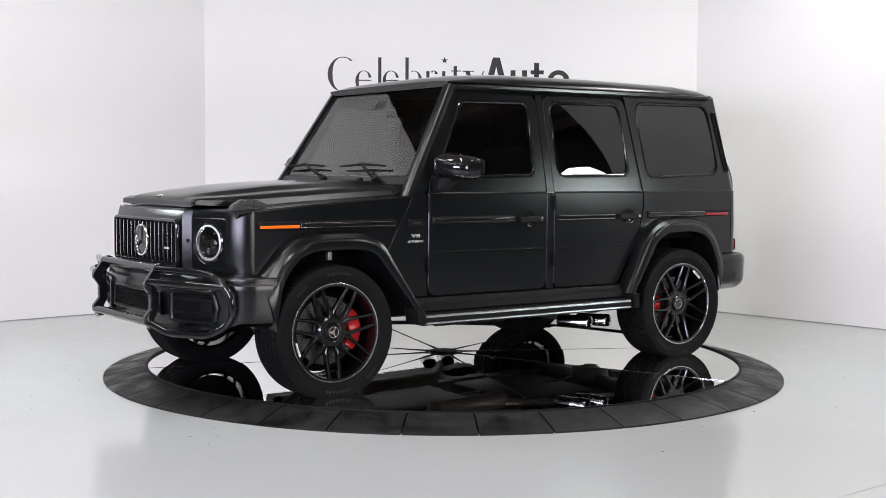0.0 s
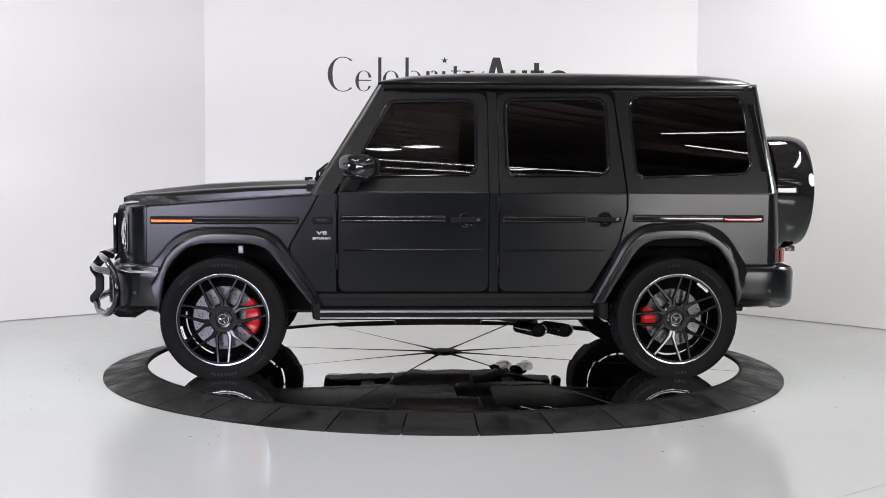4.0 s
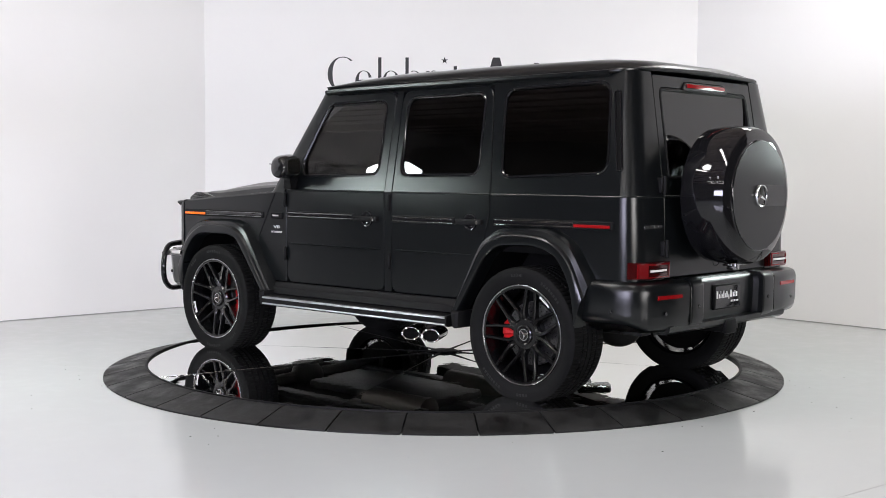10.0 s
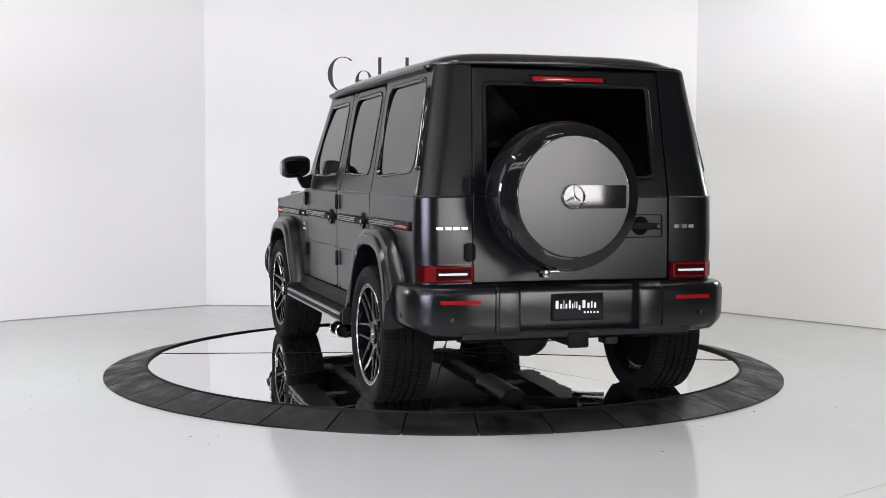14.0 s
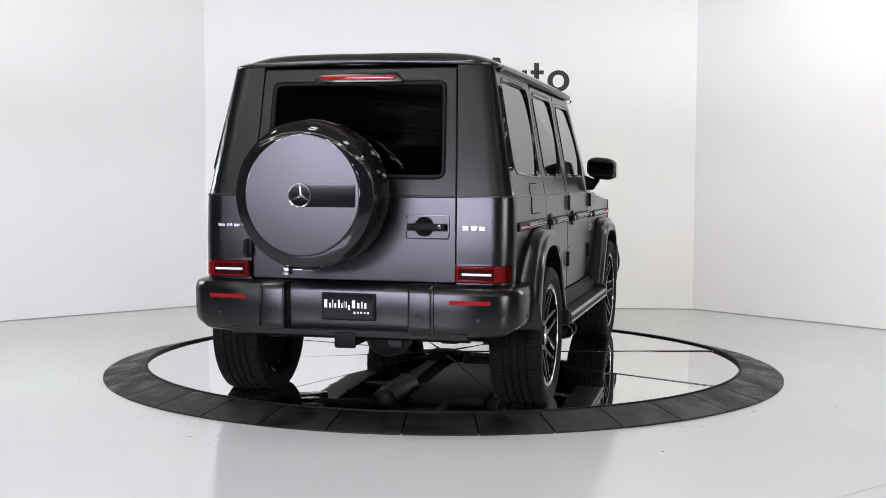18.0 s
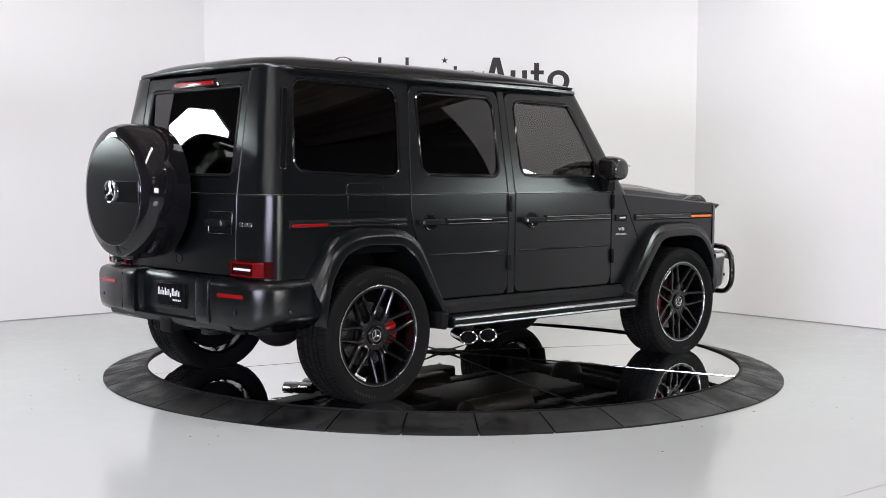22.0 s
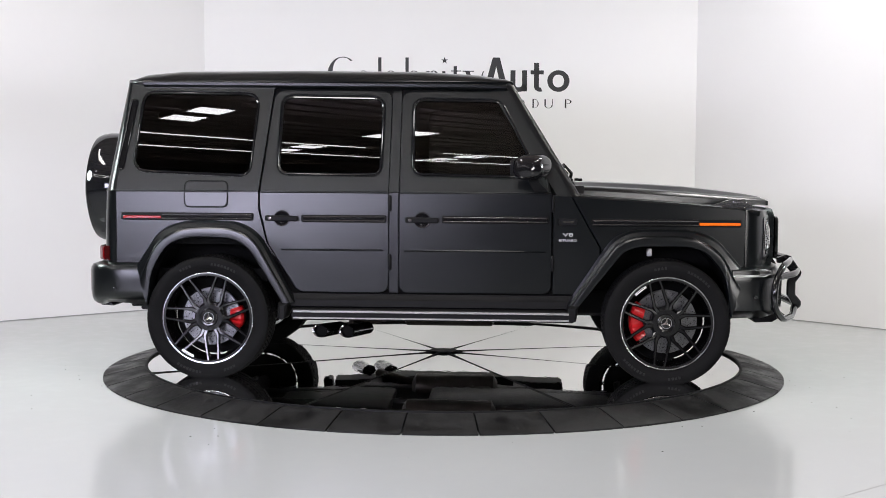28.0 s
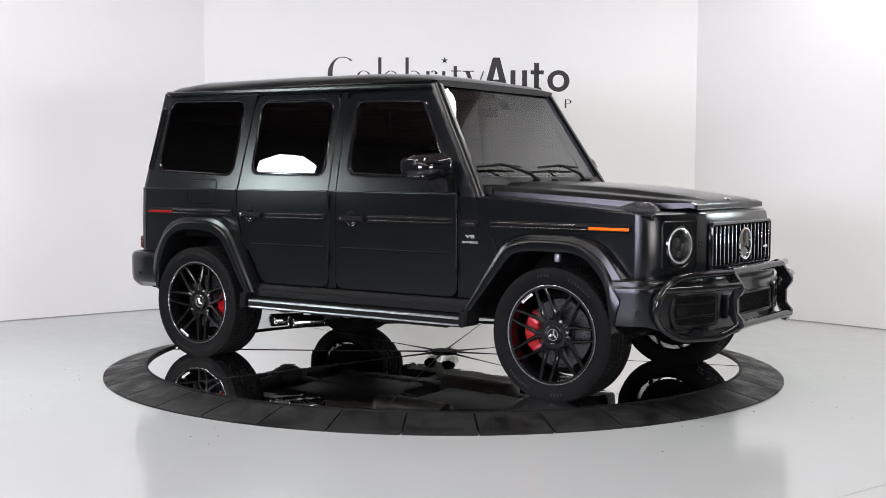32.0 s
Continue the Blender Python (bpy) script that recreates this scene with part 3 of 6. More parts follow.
def glass_set(parent, hole, sg, glass, rubber_w=0.018):
    """Pane with its rubber frame in an opening."""
    bm = bmesh.new()
    panel(bm, offset(hole, 0.001), [offset(hole, rubber_w)], side(sg, 0.005), 0.03, 0.006)
    part("window_frame", bm, M_GLOSS, parent, "glossy black window frame")
    # the pane bulges out by a little more than a centimetre
    pane = offset(hole, rubber_w - 0.002)
    z0, z1 = min(q[1] for q in pane), max(q[1] for q in pane)
    bm = bmesh.new()
    rows = []
    for k in range(25):
        v = z0 + (z1 - z0) * (0.002 + 0.996 * (0.5 - 0.5 * math.cos(math.pi * k / 24)))
        hits = sorted(p[0] + (q[0] - p[0]) * (v - p[1]) / (q[1] - p[1]) for p, q in zip(pane, pane[1:] + pane[:1]) if (p[1] - v) * (q[1] - v) < 0)
        y = ys(v) - 0.014 + 0.042 * (v - z0) * (z1 - v) / (z1 - z0) ** 2
        rows.append([bm.verts.new((hits[0] + (hits[-1] - hits[0]) * j / 8, sg * y, v)) for j in range(9)])
    for p, q in zip(rows, rows[1:]):
        for j in range(8):
            bm.faces.new((p[j], p[j + 1], q[j + 1], q[j]))
    bmesh.ops.recalc_face_normals(bm, faces=bm.faces)
    bmesh.ops.solidify(bm, geom=bm.faces[:], thickness=0.004)
    part("window", bm, glass, parent, "dark tinted glass", smooth=35)


def moulding(parent, x0, x1, z, sg, lens=None):
    """Ribbed black protective strip."""
    h = 0.024
    bm = bmesh.new()
    panel(bm, round_poly([(x0, z - h), (x1, z - h), (x1, z + h), (x0, z + h)], 0.012, 3), [], side(sg, 0.012), 0.016, 0.006)
    m = part("moulding", bm, M_PLASTIC, parent, "ribbed black side strip")
    a, b = x0 + 0.012, x1 - 0.012
    if lens:
        colour, nm, la, lb = lens
        bm = bmesh.new()
        panel(bm, round_poly([(la, z - 0.014), (lb, z - 0.014), (lb, z + 0.003), (la, z + 0.003)], 0.003, 2), [], side(sg, 0.0165), 0.009, 0.003)
        part(nm, bm, colour, m, "orange marker light" if colour is M_ORANGE else "red marker light")
        if la > (a + b) / 2:
            b = la - 0.006
        else:
            a = lb + 0.006
    bm = bmesh.new()
    panel(bm, round_poly([(a, z - 0.009), (b, z - 0.009), (b, z + 0.009), (a, z + 0.009)], 0.004, 2), [], side(sg, 0.0155), 0.008, 0.004)
    part("insert", bm, M_GLOSS, m, "glossy black insert")
    # thin metal lines added for the highlights on the gloss insert's edges
    for dz in (-0.0125, 0.0125):
        y = sg * (ys(z + dz) + 0.0105)
        part("insert_edge", tube(bmesh.new(), [(a, y, z + dz), (b, y, z + dz)], 0.0034, 8), M_DARKCHROME, m, "thin metal line for the edge highlight")


def handle(parent, xc, z, sg):
    """Pull handle with a round recess and a lock; the lock lies behind."""
    bm = bmesh.new()
    mm = lambda x: Matrix.Translation((x, sg * (ys(z) + 0.001), z)) @ Matrix.Rotation(radians(-90 * sg), 4, "X")
    revolve(bm, [(0.0001, 0.0012), (0.026, 0.0016), (0.038, 0.0045), (0.0455, 0.0105), (0.049, 0.011), (0.052, 0.0)], 32, mm(xc))
    part("handle_recess", bm, M_GLOSS, parent, "glossy black round dish", smooth=50)
    bm = bmesh.new()
    panel(bm, round_poly([(xc - 0.105, z - 0.017), (xc + 0.105, z - 0.019), (xc + 0.105, z + 0.017), (xc - 0.105, z + 0.019)], 0.012, 3), [], side(sg, 0.032), 0.022, 0.007)
    box(bm, xc + 0.085, xc + 0.10, sg * (ys(z) - 0.005), sg * (ys(z) + 0.02), z - 0.015, z + 0.015)
    box(bm, xc - 0.10, xc - 0.06, sg * (ys(z) - 0.005), sg * (ys(z) + 0.02), z - 0.015, z + 0.015)
    part("handle", bm, M_PLASTIC, parent, "black pull handle")
    part("lock", disc(bmesh.new(), 0.0105, 0.0, 0.006, 14, Matrix.Translation((xc - 0.075, sg * (ys(z) + 0.031), z)) @ Matrix.Rotation(radians(-90 * sg), 4, "X"), 0.002), M_CHROME, parent, "chrome lock")


def hinge(parent, x, z, sg):
    bm = bmesh.new()
    tube(bm, [(x, sg * (ys(z) + 0.011), z - 0.05), (x, sg * (ys(z) + 0.011), z - 0.043), (x, sg * (ys(z) + 0.011), z + 0.043), (x, sg * (ys(z) + 0.011), z + 0.05)], [0.006, 0.011, 0.011, 0.006], 10)
    part("hinge", bm, M_PLASTIC, parent, "black exposed hinge")


# front wheel opening and rear wheel opening (inner edges)
F_ARC = [(0.90, 0.50), (1.175, 0.845), (1.27, 0.873), (1.58, 0.873), (1.685, 0.84), (1.80, 0.70), (1.835, 0.43)]
R_ARC = [(-0.965, 0.50), (-1.18, 0.845), (-1.28, 0.905), (-1.56, 0.912), (-1.70, 0.865), (-1.80, 0.70), (-1.83, 0.47)]
F_OUT = [(0.825, 0.50), (1.105, 0.925), (1.235, 0.978), (1.60, 0.978), (1.75, 0.93), (1.90, 0.755), (1.92, 0.735)]
R_OUT = [(-0.89, 0.50), (-1.115, 0.925), (-1.245, 1.008), (-1.585, 1.018), (-1.76, 0.965), (-1.90, 0.755), (-1.91, 0.735)]


def resample(pts, r, n):
    q = bend([Vector((x, 0, z)) for x, z in pts], r, 6)
    ln = [0.0]
    for a, b in zip(q, q[1:]):
        ln.append(ln[-1] + (b - a).length)
    out = []
    j = 0
    for k in range(n):
        s = ln[-1] * k / (n - 1)
        while j < len(ln) - 2 and ln[j + 1] < s:
            j += 1
        t = (s - ln[j]) / max(1e-9, ln[j + 1] - ln[j])
        v = q[j].lerp(q[j + 1], min(1, max(0, t)))
        out.append((v.x, v.z))
    return out


def flare(sg, outer, inner, name_label):
    n = 60
    po, pi = resample(outer, 0.13, n), resample(inner, 0.13, n)
    bm = bmesh.new()
    loops = []
    for (ox, oz), (ix, iz) in zip(po, pi):
        prof = []
        for t, y in ((0.0, 0.86), (0.0, 0.882), (0.05, 0.922), (0.12, 0.944), (0.34, 0.953), (0.40, 0.968), (0.48, 0.974), (0.8, 0.977), (0.94, 0.975), (1.0, 0.966), (1.0, 0.86)):
            prof.append((ox + (ix - ox) * t, sg * y, oz + (iz - oz) * t))
        loops.append(prof)
    loft(bm, loops, True, True)
    return part("wheel_flare", bm, M_PAINT, suv, name_label, smooth=24)


for sg in (1, -1):
    # doors
    for nm, outline, win, gl, hx, hz in (("front_door", FDOOR, FWIN, M_TINT, -0.088, 1.024), ("rear_door", RDOOR, RWIN, M_TINT2, -0.983, 1.03)):
        d = part(nm, two_panel(outline, win, sg), M_PAINT, suv, "matte black door, closed")
        glass_set(d, win, sg, gl)
        handle(d, hx, hz, sg)
        x0, x1 = ((0.035, 0.712) if nm == "front_door" else (-0.857, -0.316))
        moulding(d, x0, x1, 1.03, sg)
        xh = 0.734 if nm == "front_door" else -0.294
        hinge(d, xh, 1.13, sg)
        hinge(d, xh, 0.757, sg)
        # rounded ridge along the belt line
        a, b = (-0.232, 0.724) if nm == "front_door" else (-1.124, -0.306)
        part("belt_ridge", tube(bmesh.new(), [(a, sg * (ys(BELT) - 0.003), BELT), (b, sg * (ys(BELT) - 0.003), BELT)], 0.0055, 10), M_PAINT, d)
        # pressed crease low on the door
        a, b = (-0.20, 0.69) if nm == "front_door" else (-0.99, -0.34)
        bm = bmesh.new()
        panel(bm, [(a, 0.824), (b, 0.824), (b, 0.836), (a, 0.836)], [], side(sg, 0.004), 0.006, 0.0055)
        part("crease", bm, M_PAINT, d)
    # centre pillar between the doors
    bm = bmesh.new()
    panel(bm, [(-0.2995, 0.56), (-0.2385, 0.56), (-0.2385, BELT), (-0.2995, BELT)], [], side(sg, -0.001), 0.03, 0.003)
    panel(bm, [(-0.2995, BELT), (-0.2385, BELT), (-0.2305, 1.845), (-0.2855, 1.845)], [], side(sg, -0.001), 0.03, 0.003)
    part("centre_pillar", bm, M_PAINT, suv, "matte black pillar between the doors")
    # cowl side between door and fender
    bm = bmesh.new()
    panel(bm, [(0.736, 0.56), (0.736, 1.186), (0.845, 1.186), (1.028, 0.862), (1.035, 0.74), (0.90, 0.56)], [], side(sg), 0.03, 0.004)
    cs = part("cowl_side", bm, M_PAINT, suv, "matte black panel before the door")
    bm = bmesh.new()
    panel(bm, round_poly([(0.765, 0.995), (0.888, 0.995), (0.888, 1.042), (0.765, 1.042)], 0.012, 3), [], side(sg, 0.010), 0.014, 0.005)
    part("badge_vent", bm, M_PLASTIC, cs)
    bm = bmesh.new()
    panel(bm, [(0.795, 1.013), (0.86, 1.013), (0.866, 1.024), (0.80, 1.024)], [], side(sg, 0.013), 0.004, 0.001)
    part("badge_bar", bm, M_CHROME, cs, "chrome badge bar", smooth=0)
    # quarter panel with the rounded rear corner
    bm = bmesh.new()
    q_low = [(-1.136, 1.195), (-1.136, 1.09), (-1.083, 0.875), (-1.02, 0.78), (-1.18, 0.86), (-1.28, 0.915), (-1.56, 0.922), (-1.70, 0.875), (-1.80, 0.74), (-2.055, 0.74), (-2.055, 1.195)]
    q_up = [(-1.136, 1.2), (-1.054, 1.855), (-1.02, 1.87), (-1.98, 1.895), (-2.055, 1.2)]
    panel(bm, q_low, [], side(sg), 0.03, 0.001)
    panel(bm, q_up, [QWIN], side(sg), 0.03, 0.001)
    for z0, z1, k in ((0.74, 1.195, 6), (1.2, 1.895, 8)):
        loops = []
        for i in range(k + 1):
            z = z0 + (z1 - z0) * i / k
            xs = -2.055 + (0.075 * max(0, z - BELT) / 0.7)
            yo, xb = ys(z), xr(z)
            yi = yo - 0.12
            lp = []
            for j in range(9):
                a = math.pi / 2 * j / 8
                lp.append((xs + (xb - xs) * math.sin(a), sg * (yi + (yo - yi) * math.cos(a)), z))
            yg = 0.577 - 0.041 * max(0, z - BELT)
            lp.append((xb, sg * yg, z))
            lp.append((xb + 0.03, sg * yg, z))
            lp.append((xb + 0.03, sg * (yi - 0.03), z))
            lp.append((xs, sg * (yo - 0.03), z))
            loops.append(lp)
        loft(bm, loops)
    qp = part("quarter_panel", bm, M_PAINT, suv, "matte black rear quarter with rounded corner", smooth=32)
    glass_set(qp, QWIN, sg, M_TINT2)
    yo = ys(BELT)
    line = [(-1.14, sg * (yo - 0.003), BELT)] + [(-2.055 + (xr(BELT) + 2.055) * math.sin(a), sg * (yo - 0.123 + 0.12 * math.cos(a)), BELT) for a in (math.pi / 16 * k for k in range(9))] + [(xr(BELT) + 0.003, sg * 0.58, BELT)]
    part("belt_ridge", tube(bmesh.new(), line, 0.0055, 10), M_PAINT, qp)
    moulding(qp, -2.02, -1.165, 1.038, sg, (M_RED, "side_marker", -2.005, -1.76))
    # vent slot behind the rear side window
    bm = bmesh.new()
    vent = round_poly([(-2.056, 1.336), (-2.012, 1.336), (-1.934, 1.788), (-1.978, 1.788)], 0.017, 5)
    panel(bm, vent, [offset(vent, 0.0085)], side(sg, 0.012), 0.02, 0.0038)
    part("air_vent", bm, M_GLOSS, qp, "narrow black air vent")
    bm = bmesh.new()
    panel(bm, offset(vent, 0.008), [], side(sg, 0.003), 0.006, 0.0005)
    part("vent_slot", bm, M_DARK, qp)
    flare(sg, F_OUT, F_ARC, "matte black front wheel flare")
    flare(sg, R_OUT, R_ARC, "matte black rear wheel flare")
    # fender side
    bm = bmesh.new()
    panel(bm, [(0.853, 1.18), (1.036, 0.858), (1.05, 0.75), (1.175, 0.855), (1.27, 0.885), (1.58, 0.885), (1.685, 0.85), (1.81, 0.72), (1.93, 0.72), (1.93, 1.095), (1.905, 1.103)], [], side(sg), 0.03, 0.003)
    # fender top, from the side edge to the bonnet
    loft(bm, [[(x, sg * ys(z), z - 0.004), (x, sg * (ys(z) - 0.012), z + 0.006), (x, sg * (hw - 0.03), z + 0.016), (x, sg * (hw - 0.03), z - 0.03), (x, sg * (ys(z) - 0.03), z - 0.03)] for x, z, hw in ((0.853, 1.181, 0.76), (1.2, 1.158, 0.72), (1.55, 1.133, 0.65), (1.93, 1.10, 0.555), (2.02, 1.093, 0.53))])
    fe = part("fender", bm, M_PAINT, suv, "matte black front fender", smooth=28)
    moulding(fe, 0.975, 1.905, 1.018, sg, (M_ORANGE, "side_indicator", 1.645, 1.897))
    # sill, running board
    bm = bmesh.new()
    loft(bm, [[(x, sg * y, z) for y, z in ((0.80, 0.55), (0.872, 0.552), (0.878, 0.535), (0.905, 0.515), (0.915, 0.475), (0.80, 0.46))] for x in (-0.93, 0.86)])
    part("sill", bm, M_PLASTIC, suv, "black sill")
    rb = part("running_board", loft(bmesh.new(), [[(x, sg * y, z) for y, z in ((0.80, 0.47), (0.99, 0.465), (1.0, 0.45), (1.0, 0.408), (0.98, 0.395), (0.80, 0.40))] for x in (-0.90, 0.845)]), M_PLASTIC, suv, "black running board with metal trim")
    for z0, z1 in ((0.442, 0.458), (0.402, 0.416)):
        part("trim_bar", loft(bmesh.new(), [[(x, sg * y, z) for y, z in ((0.985, z0), (1.006, z0 + 0.003), (1.008, (z0 + z1) / 2), (1.006, z1 - 0.002), (0.985, z1 + 0.004))] for x in (-0.89, 0.835)]), M_BRUSHED, rb, "brushed steel trim")
    for x in (-0.96, 0.86):
        part("board_end", loft(bmesh.new(), [[(x + dx, sg * y, z) for dx, z in ((-0.035 * q, 0.50 - 0.03 * (1 - q)), (0.04 * q, 0.505 - 0.03 * (1 - q)), (0.025 * q, 0.405), (-0.015 * q, 0.395), (-0.04 * q, 0.405))] for y, q in ((0.86, 1.0), (0.96, 0.95), (0.99, 0.75), (1.0, 0.4))]), M_PLASTIC, rb)

# inner body, dark, behind the seams
bm = bmesh.new()
for sg in (1, -1):
    f = side(sg, -0.032)
    panel(bm, [(-2.05, 0.86), (-2.05, 1.2), (-1.96, 1.89), (0.40, 1.87), (0.70, 1.27), (0.86, 1.17), (1.0, 0.9), (0.86, 0.5), (-0.92, 0.5), (-1.14, 0.86)], [QWIN, RWIN, FWIN], f, 0.02, 0.001)
box(bm, -1.9, 2.0, -0.62, 0.62, 0.42, 0.56)
part("inner_body", bm, M_DARK, suv, "dark inner body", smooth=0)

# roof
bm = bmesh.new()
loops = []
RX = [(-2.04, 1.923), (-2.015, 1.940), (-1.98, 1.956), (-1.92, 1.975), (-1.7, 1.996), (-0.9, 2.003), (-0.1, 1.995), (0.25, 1.97), (0.43, 1.938), (0.475, 1.915)]
for x, zc in RX:
    ze = 1.905
    hw = 0.725 - (0.085 * ((-1.86 - x) / 0.18) ** 2 if x < -1.86 else 0.0)
    lp = []
    for j in range(33):
        t = math.sin(math.pi * (j / 32 - 0.5))
        y = hw * t
        s = max(0.0, 1 - abs(t) ** 5) ** 0.7
        lp.append((x, y, ze + (zc - ze) * s))
    zb = ze - (0.0 if x < -1.9 else 0.03)
    lp += [(x, hw - 0.025, zb), (x, 0.025 - hw, zb)]
    loops.append(lp)
loft(bm, loops)
roof = part("roof", bm, M_PAINT, suv, "matte black roof", smooth=40)
for sg in (1, -1):      # rain gutter
    bm = bmesh.new()
    loft(bm, [[(x, sg * y, z + dz) for y, dz in ((0.71, -0.028), (0.752, -0.026), (0.772, -0.012), (0.774, 0.004), (0.764, 0.008), (0.758, -0.004), (0.735, -0.006), (0.71, 0.02))] for x, z in ((-1.90, 1.893), (-1.2, 1.89), (0.2, 1.88), (0.44, 1.872))])
    part("rain_gutter", bm, M_PAINT, roof, smooth=40)
bm = bmesh.new()       # rear roof lip
tube(bm, bend([(-1.85, 0.760, 1.889), (-1.965, 0.742, 1.897), (-2.03, 0.64, 1.909), (-2.052, 0, 1.921), (-2.03, -0.64, 1.909), (-1.965, -0.742, 1.897), (-1.85, -0.760, 1.889)], 0.08), 0.013, 10)
part("roof_lip", bm, M_PAINT, roof)

# windscreen, pillars, cowl
bm = bmesh.new()
f = lambda u, v, d: Vector((xw(v) + d * 0.84, u, v + d * 0.54))
W_OUT = [(-0.815, 1.245), (0.815, 1.245), (0.72, 1.905), (-0.72, 1.905)]
W_IN = round_poly([(-0.793, 1.305), (0.793, 1.305), (0.705, 1.882), (-0.705, 1.882)], 0.045)
panel(bm, W_OUT, [W_IN], f, 0.028, 0.007)
sf = part("windscreen_frame", bm, M_PAINT, suv, "matte black windscreen frame")
bm = bmesh.new()
panel(bm, offset(W_IN, 0.001), [], lambda u, v, d: f(u, v, d - 0.012), 0.005, 0.0005)
part("windscreen", bm, M_SHIELD, sf, "windscreen glass", smooth=0)
for sg in (1, -1):
    bm = bmesh.new()
    lo = []
    for z in (1.18, 1.27, 1.5, 1.7, 1.885):
        x, y = xw(z), ys(z)
        lo.append([(x + 0.012, sg * (y - 0.06), z), (x + 0.012, sg * (y - 0.035), z), (x + 0.008, sg * (y - 0.018), z), (x - 0.012, sg * (y - 0.002), z), (x - 0.05, sg * (y + 0.001), z), (x - 0.155 + (0.02 if z < 1.3 else 0), sg * (y - 0.001), z), (x - 0.12, sg * (y - 0.05), z)])
    loft(bm, lo)
    part("a_pillar", bm, M_PAINT, sf, smooth=40)
bm = bmesh.new()
loft(bm, [[(x, y, z) for y, z in ((-0.80, 1.20), (-0.78, 1.245), (0.78, 1.245), (0.80, 1.20))] for x in (0.78, 0.93)])
part("cowl", bm, M_PLASTIC, suv, "black cowl below the windscreen", smooth=0)

# bonnet
bm = bmesh.new()
loops = []
for x, zc, ze, hw in ((0.885, 1.272, 1.20, 0.775), (1.0, 1.272, 1.195, 0.76), (1.3, 1.262, 1.175, 0.705), (1.6, 1.245, 1.153, 0.645), (1.9, 1.212, 1.138, 0.57), (2.02, 1.196, 1.146, 0.545), (2.09, 1.184, 1.152, 0.53), (2.118, 1.176, 1.15, 0.525), (2.13, 1.168, 1.145, 0.522)):
    pr = [(1.0, 0.0), (1.0, 0.25), (0.965, 0.48), (0.90, 0.58), (0.78, 0.60), (0.72, 0.66), (0.66, 0.88), (0.60, 0.96), (0.3, 1.0)]
    lp = [(x, hw * t, ze + (zc - ze) * s) for t, s in pr] + [(x, -hw * t, ze + (zc - ze) * s) for t, s in pr[::-1]]
    lp = [(x, hw, ze - 0.02)] + lp + [(x, -hw, ze - 0.02)]
    loops.append(lp)
for xf, zf in ((2.137, 1.155), (2.139, 1.145), (2.136, 1.12)):
    loops.append([(xf, y * 0.992, min(z, zf)) for x, y, z in loops[-1]])
loft(bm, loops)
part("bonnet", bm, M_PAINT, suv, "matte black bonnet with raised centre", smooth=30)

# nose: grille panel and lamp corners
bm = bmesh.new()
loops = []
for z, dx in ((0.735, -0.015), (0.80, 0.0), (1.06, 0.0), (1.098, -0.012), (1.11, -0.04)):
    lp = [(2.20, 0.0), (2.195, 0.44), (2.185, 0.485), (2.14, 0.515), (2.08, 0.72), (2.055, 0.79), (2.005, 0.85), (1.955, 0.877), (1.93, 0.88), (1.93, 0.80), (1.90, 0.0)]
    full = [(x + dx if i < 8 else x, y) for i, (x, y) in enumerate(lp)]
    lo = [(x, y, z) for x, y in full] + [(x, -y, z) for x, y in full[-2:0:-1]]
    loops.append(lo)
loft(bm, loops)
part("nose_panel", bm, M_PAINT, suv, "matte black nose panel round grille and lamps", smooth=35)

# tailgate
bm = bmesh.new()
TG = round_poly([(-0.573, 0.745), (0.573, 0.745), (0.571, BELT), (0.543, 1.885), (-0.543, 1.885), (-0.571, BELT)], [0.02, 0.02, 0, 0.02, 0.02, 0])
TW = round_poly([(-0.505, 1.293), (0.505, 1.293), (0.488, 1.812), (-0.488, 1.812)], 0.045)
ft = lambda u, v, d: Vector((xr(v) - d, u, v))
panel(bm, cut(TG, BELT - 0.002, False), [], ft, 0.04, 0.005)
panel(bm, cut(TG, BELT + 0.002, True), [TW], ft, 0.04, 0.005)
gate = part("tailgate", bm, M_PAINT, suv, "matte black side-hinged tailgate, closed")
part("belt_ridge", tube(bmesh.new(), [(xr(BELT) + 0.003, -0.57, BELT), (xr(BELT) + 0.003, 0.57, BELT)], 0.0055, 10), M_PAINT, gate)
bm = bmesh.new()
panel(bm, offset(TW, 0.001), [], lambda u, v, d: ft(u, v, d - 0.004 - 0.06 * (1.812 - v)), 0.004, 0.0006)
part("rear_window", bm, M_TINT2, gate, "dark tinted rear window", smooth=0)


bm = bmesh.new()
panel(bm, offset(TW, 0.0015), [offset(TW, 0.02)], lambda u, v, d: ft(u, v, d + 0.003), 0.03, 0.004)
part("window_frame", bm, M_PLASTIC, gate, "black window seal")


def plan_loft(name, plan, levels, material, label, lift=0.0):
    """A bumper: a plan outline (half, from the side to the middle) at several heights. levels: z, push."""
    bm = bmesh.new()
    loops = []
    for z, push in levels:
        low = max(0.0, min(1.0, (0.62 - z) / 0.16))
        h = [(x * 1.0 + push * nx, y + push * ny, z + lift * low * max(0.0, min(1.0, (y - 0.72) / 0.2)) ** 2) for x, y, nx, ny in plan]
        loops.append(h + [(x, -y, z) for x, y, z in h[::-1]])
    loft(bm, loops)
    return part(name, bm, material, suv, label, smooth=35)


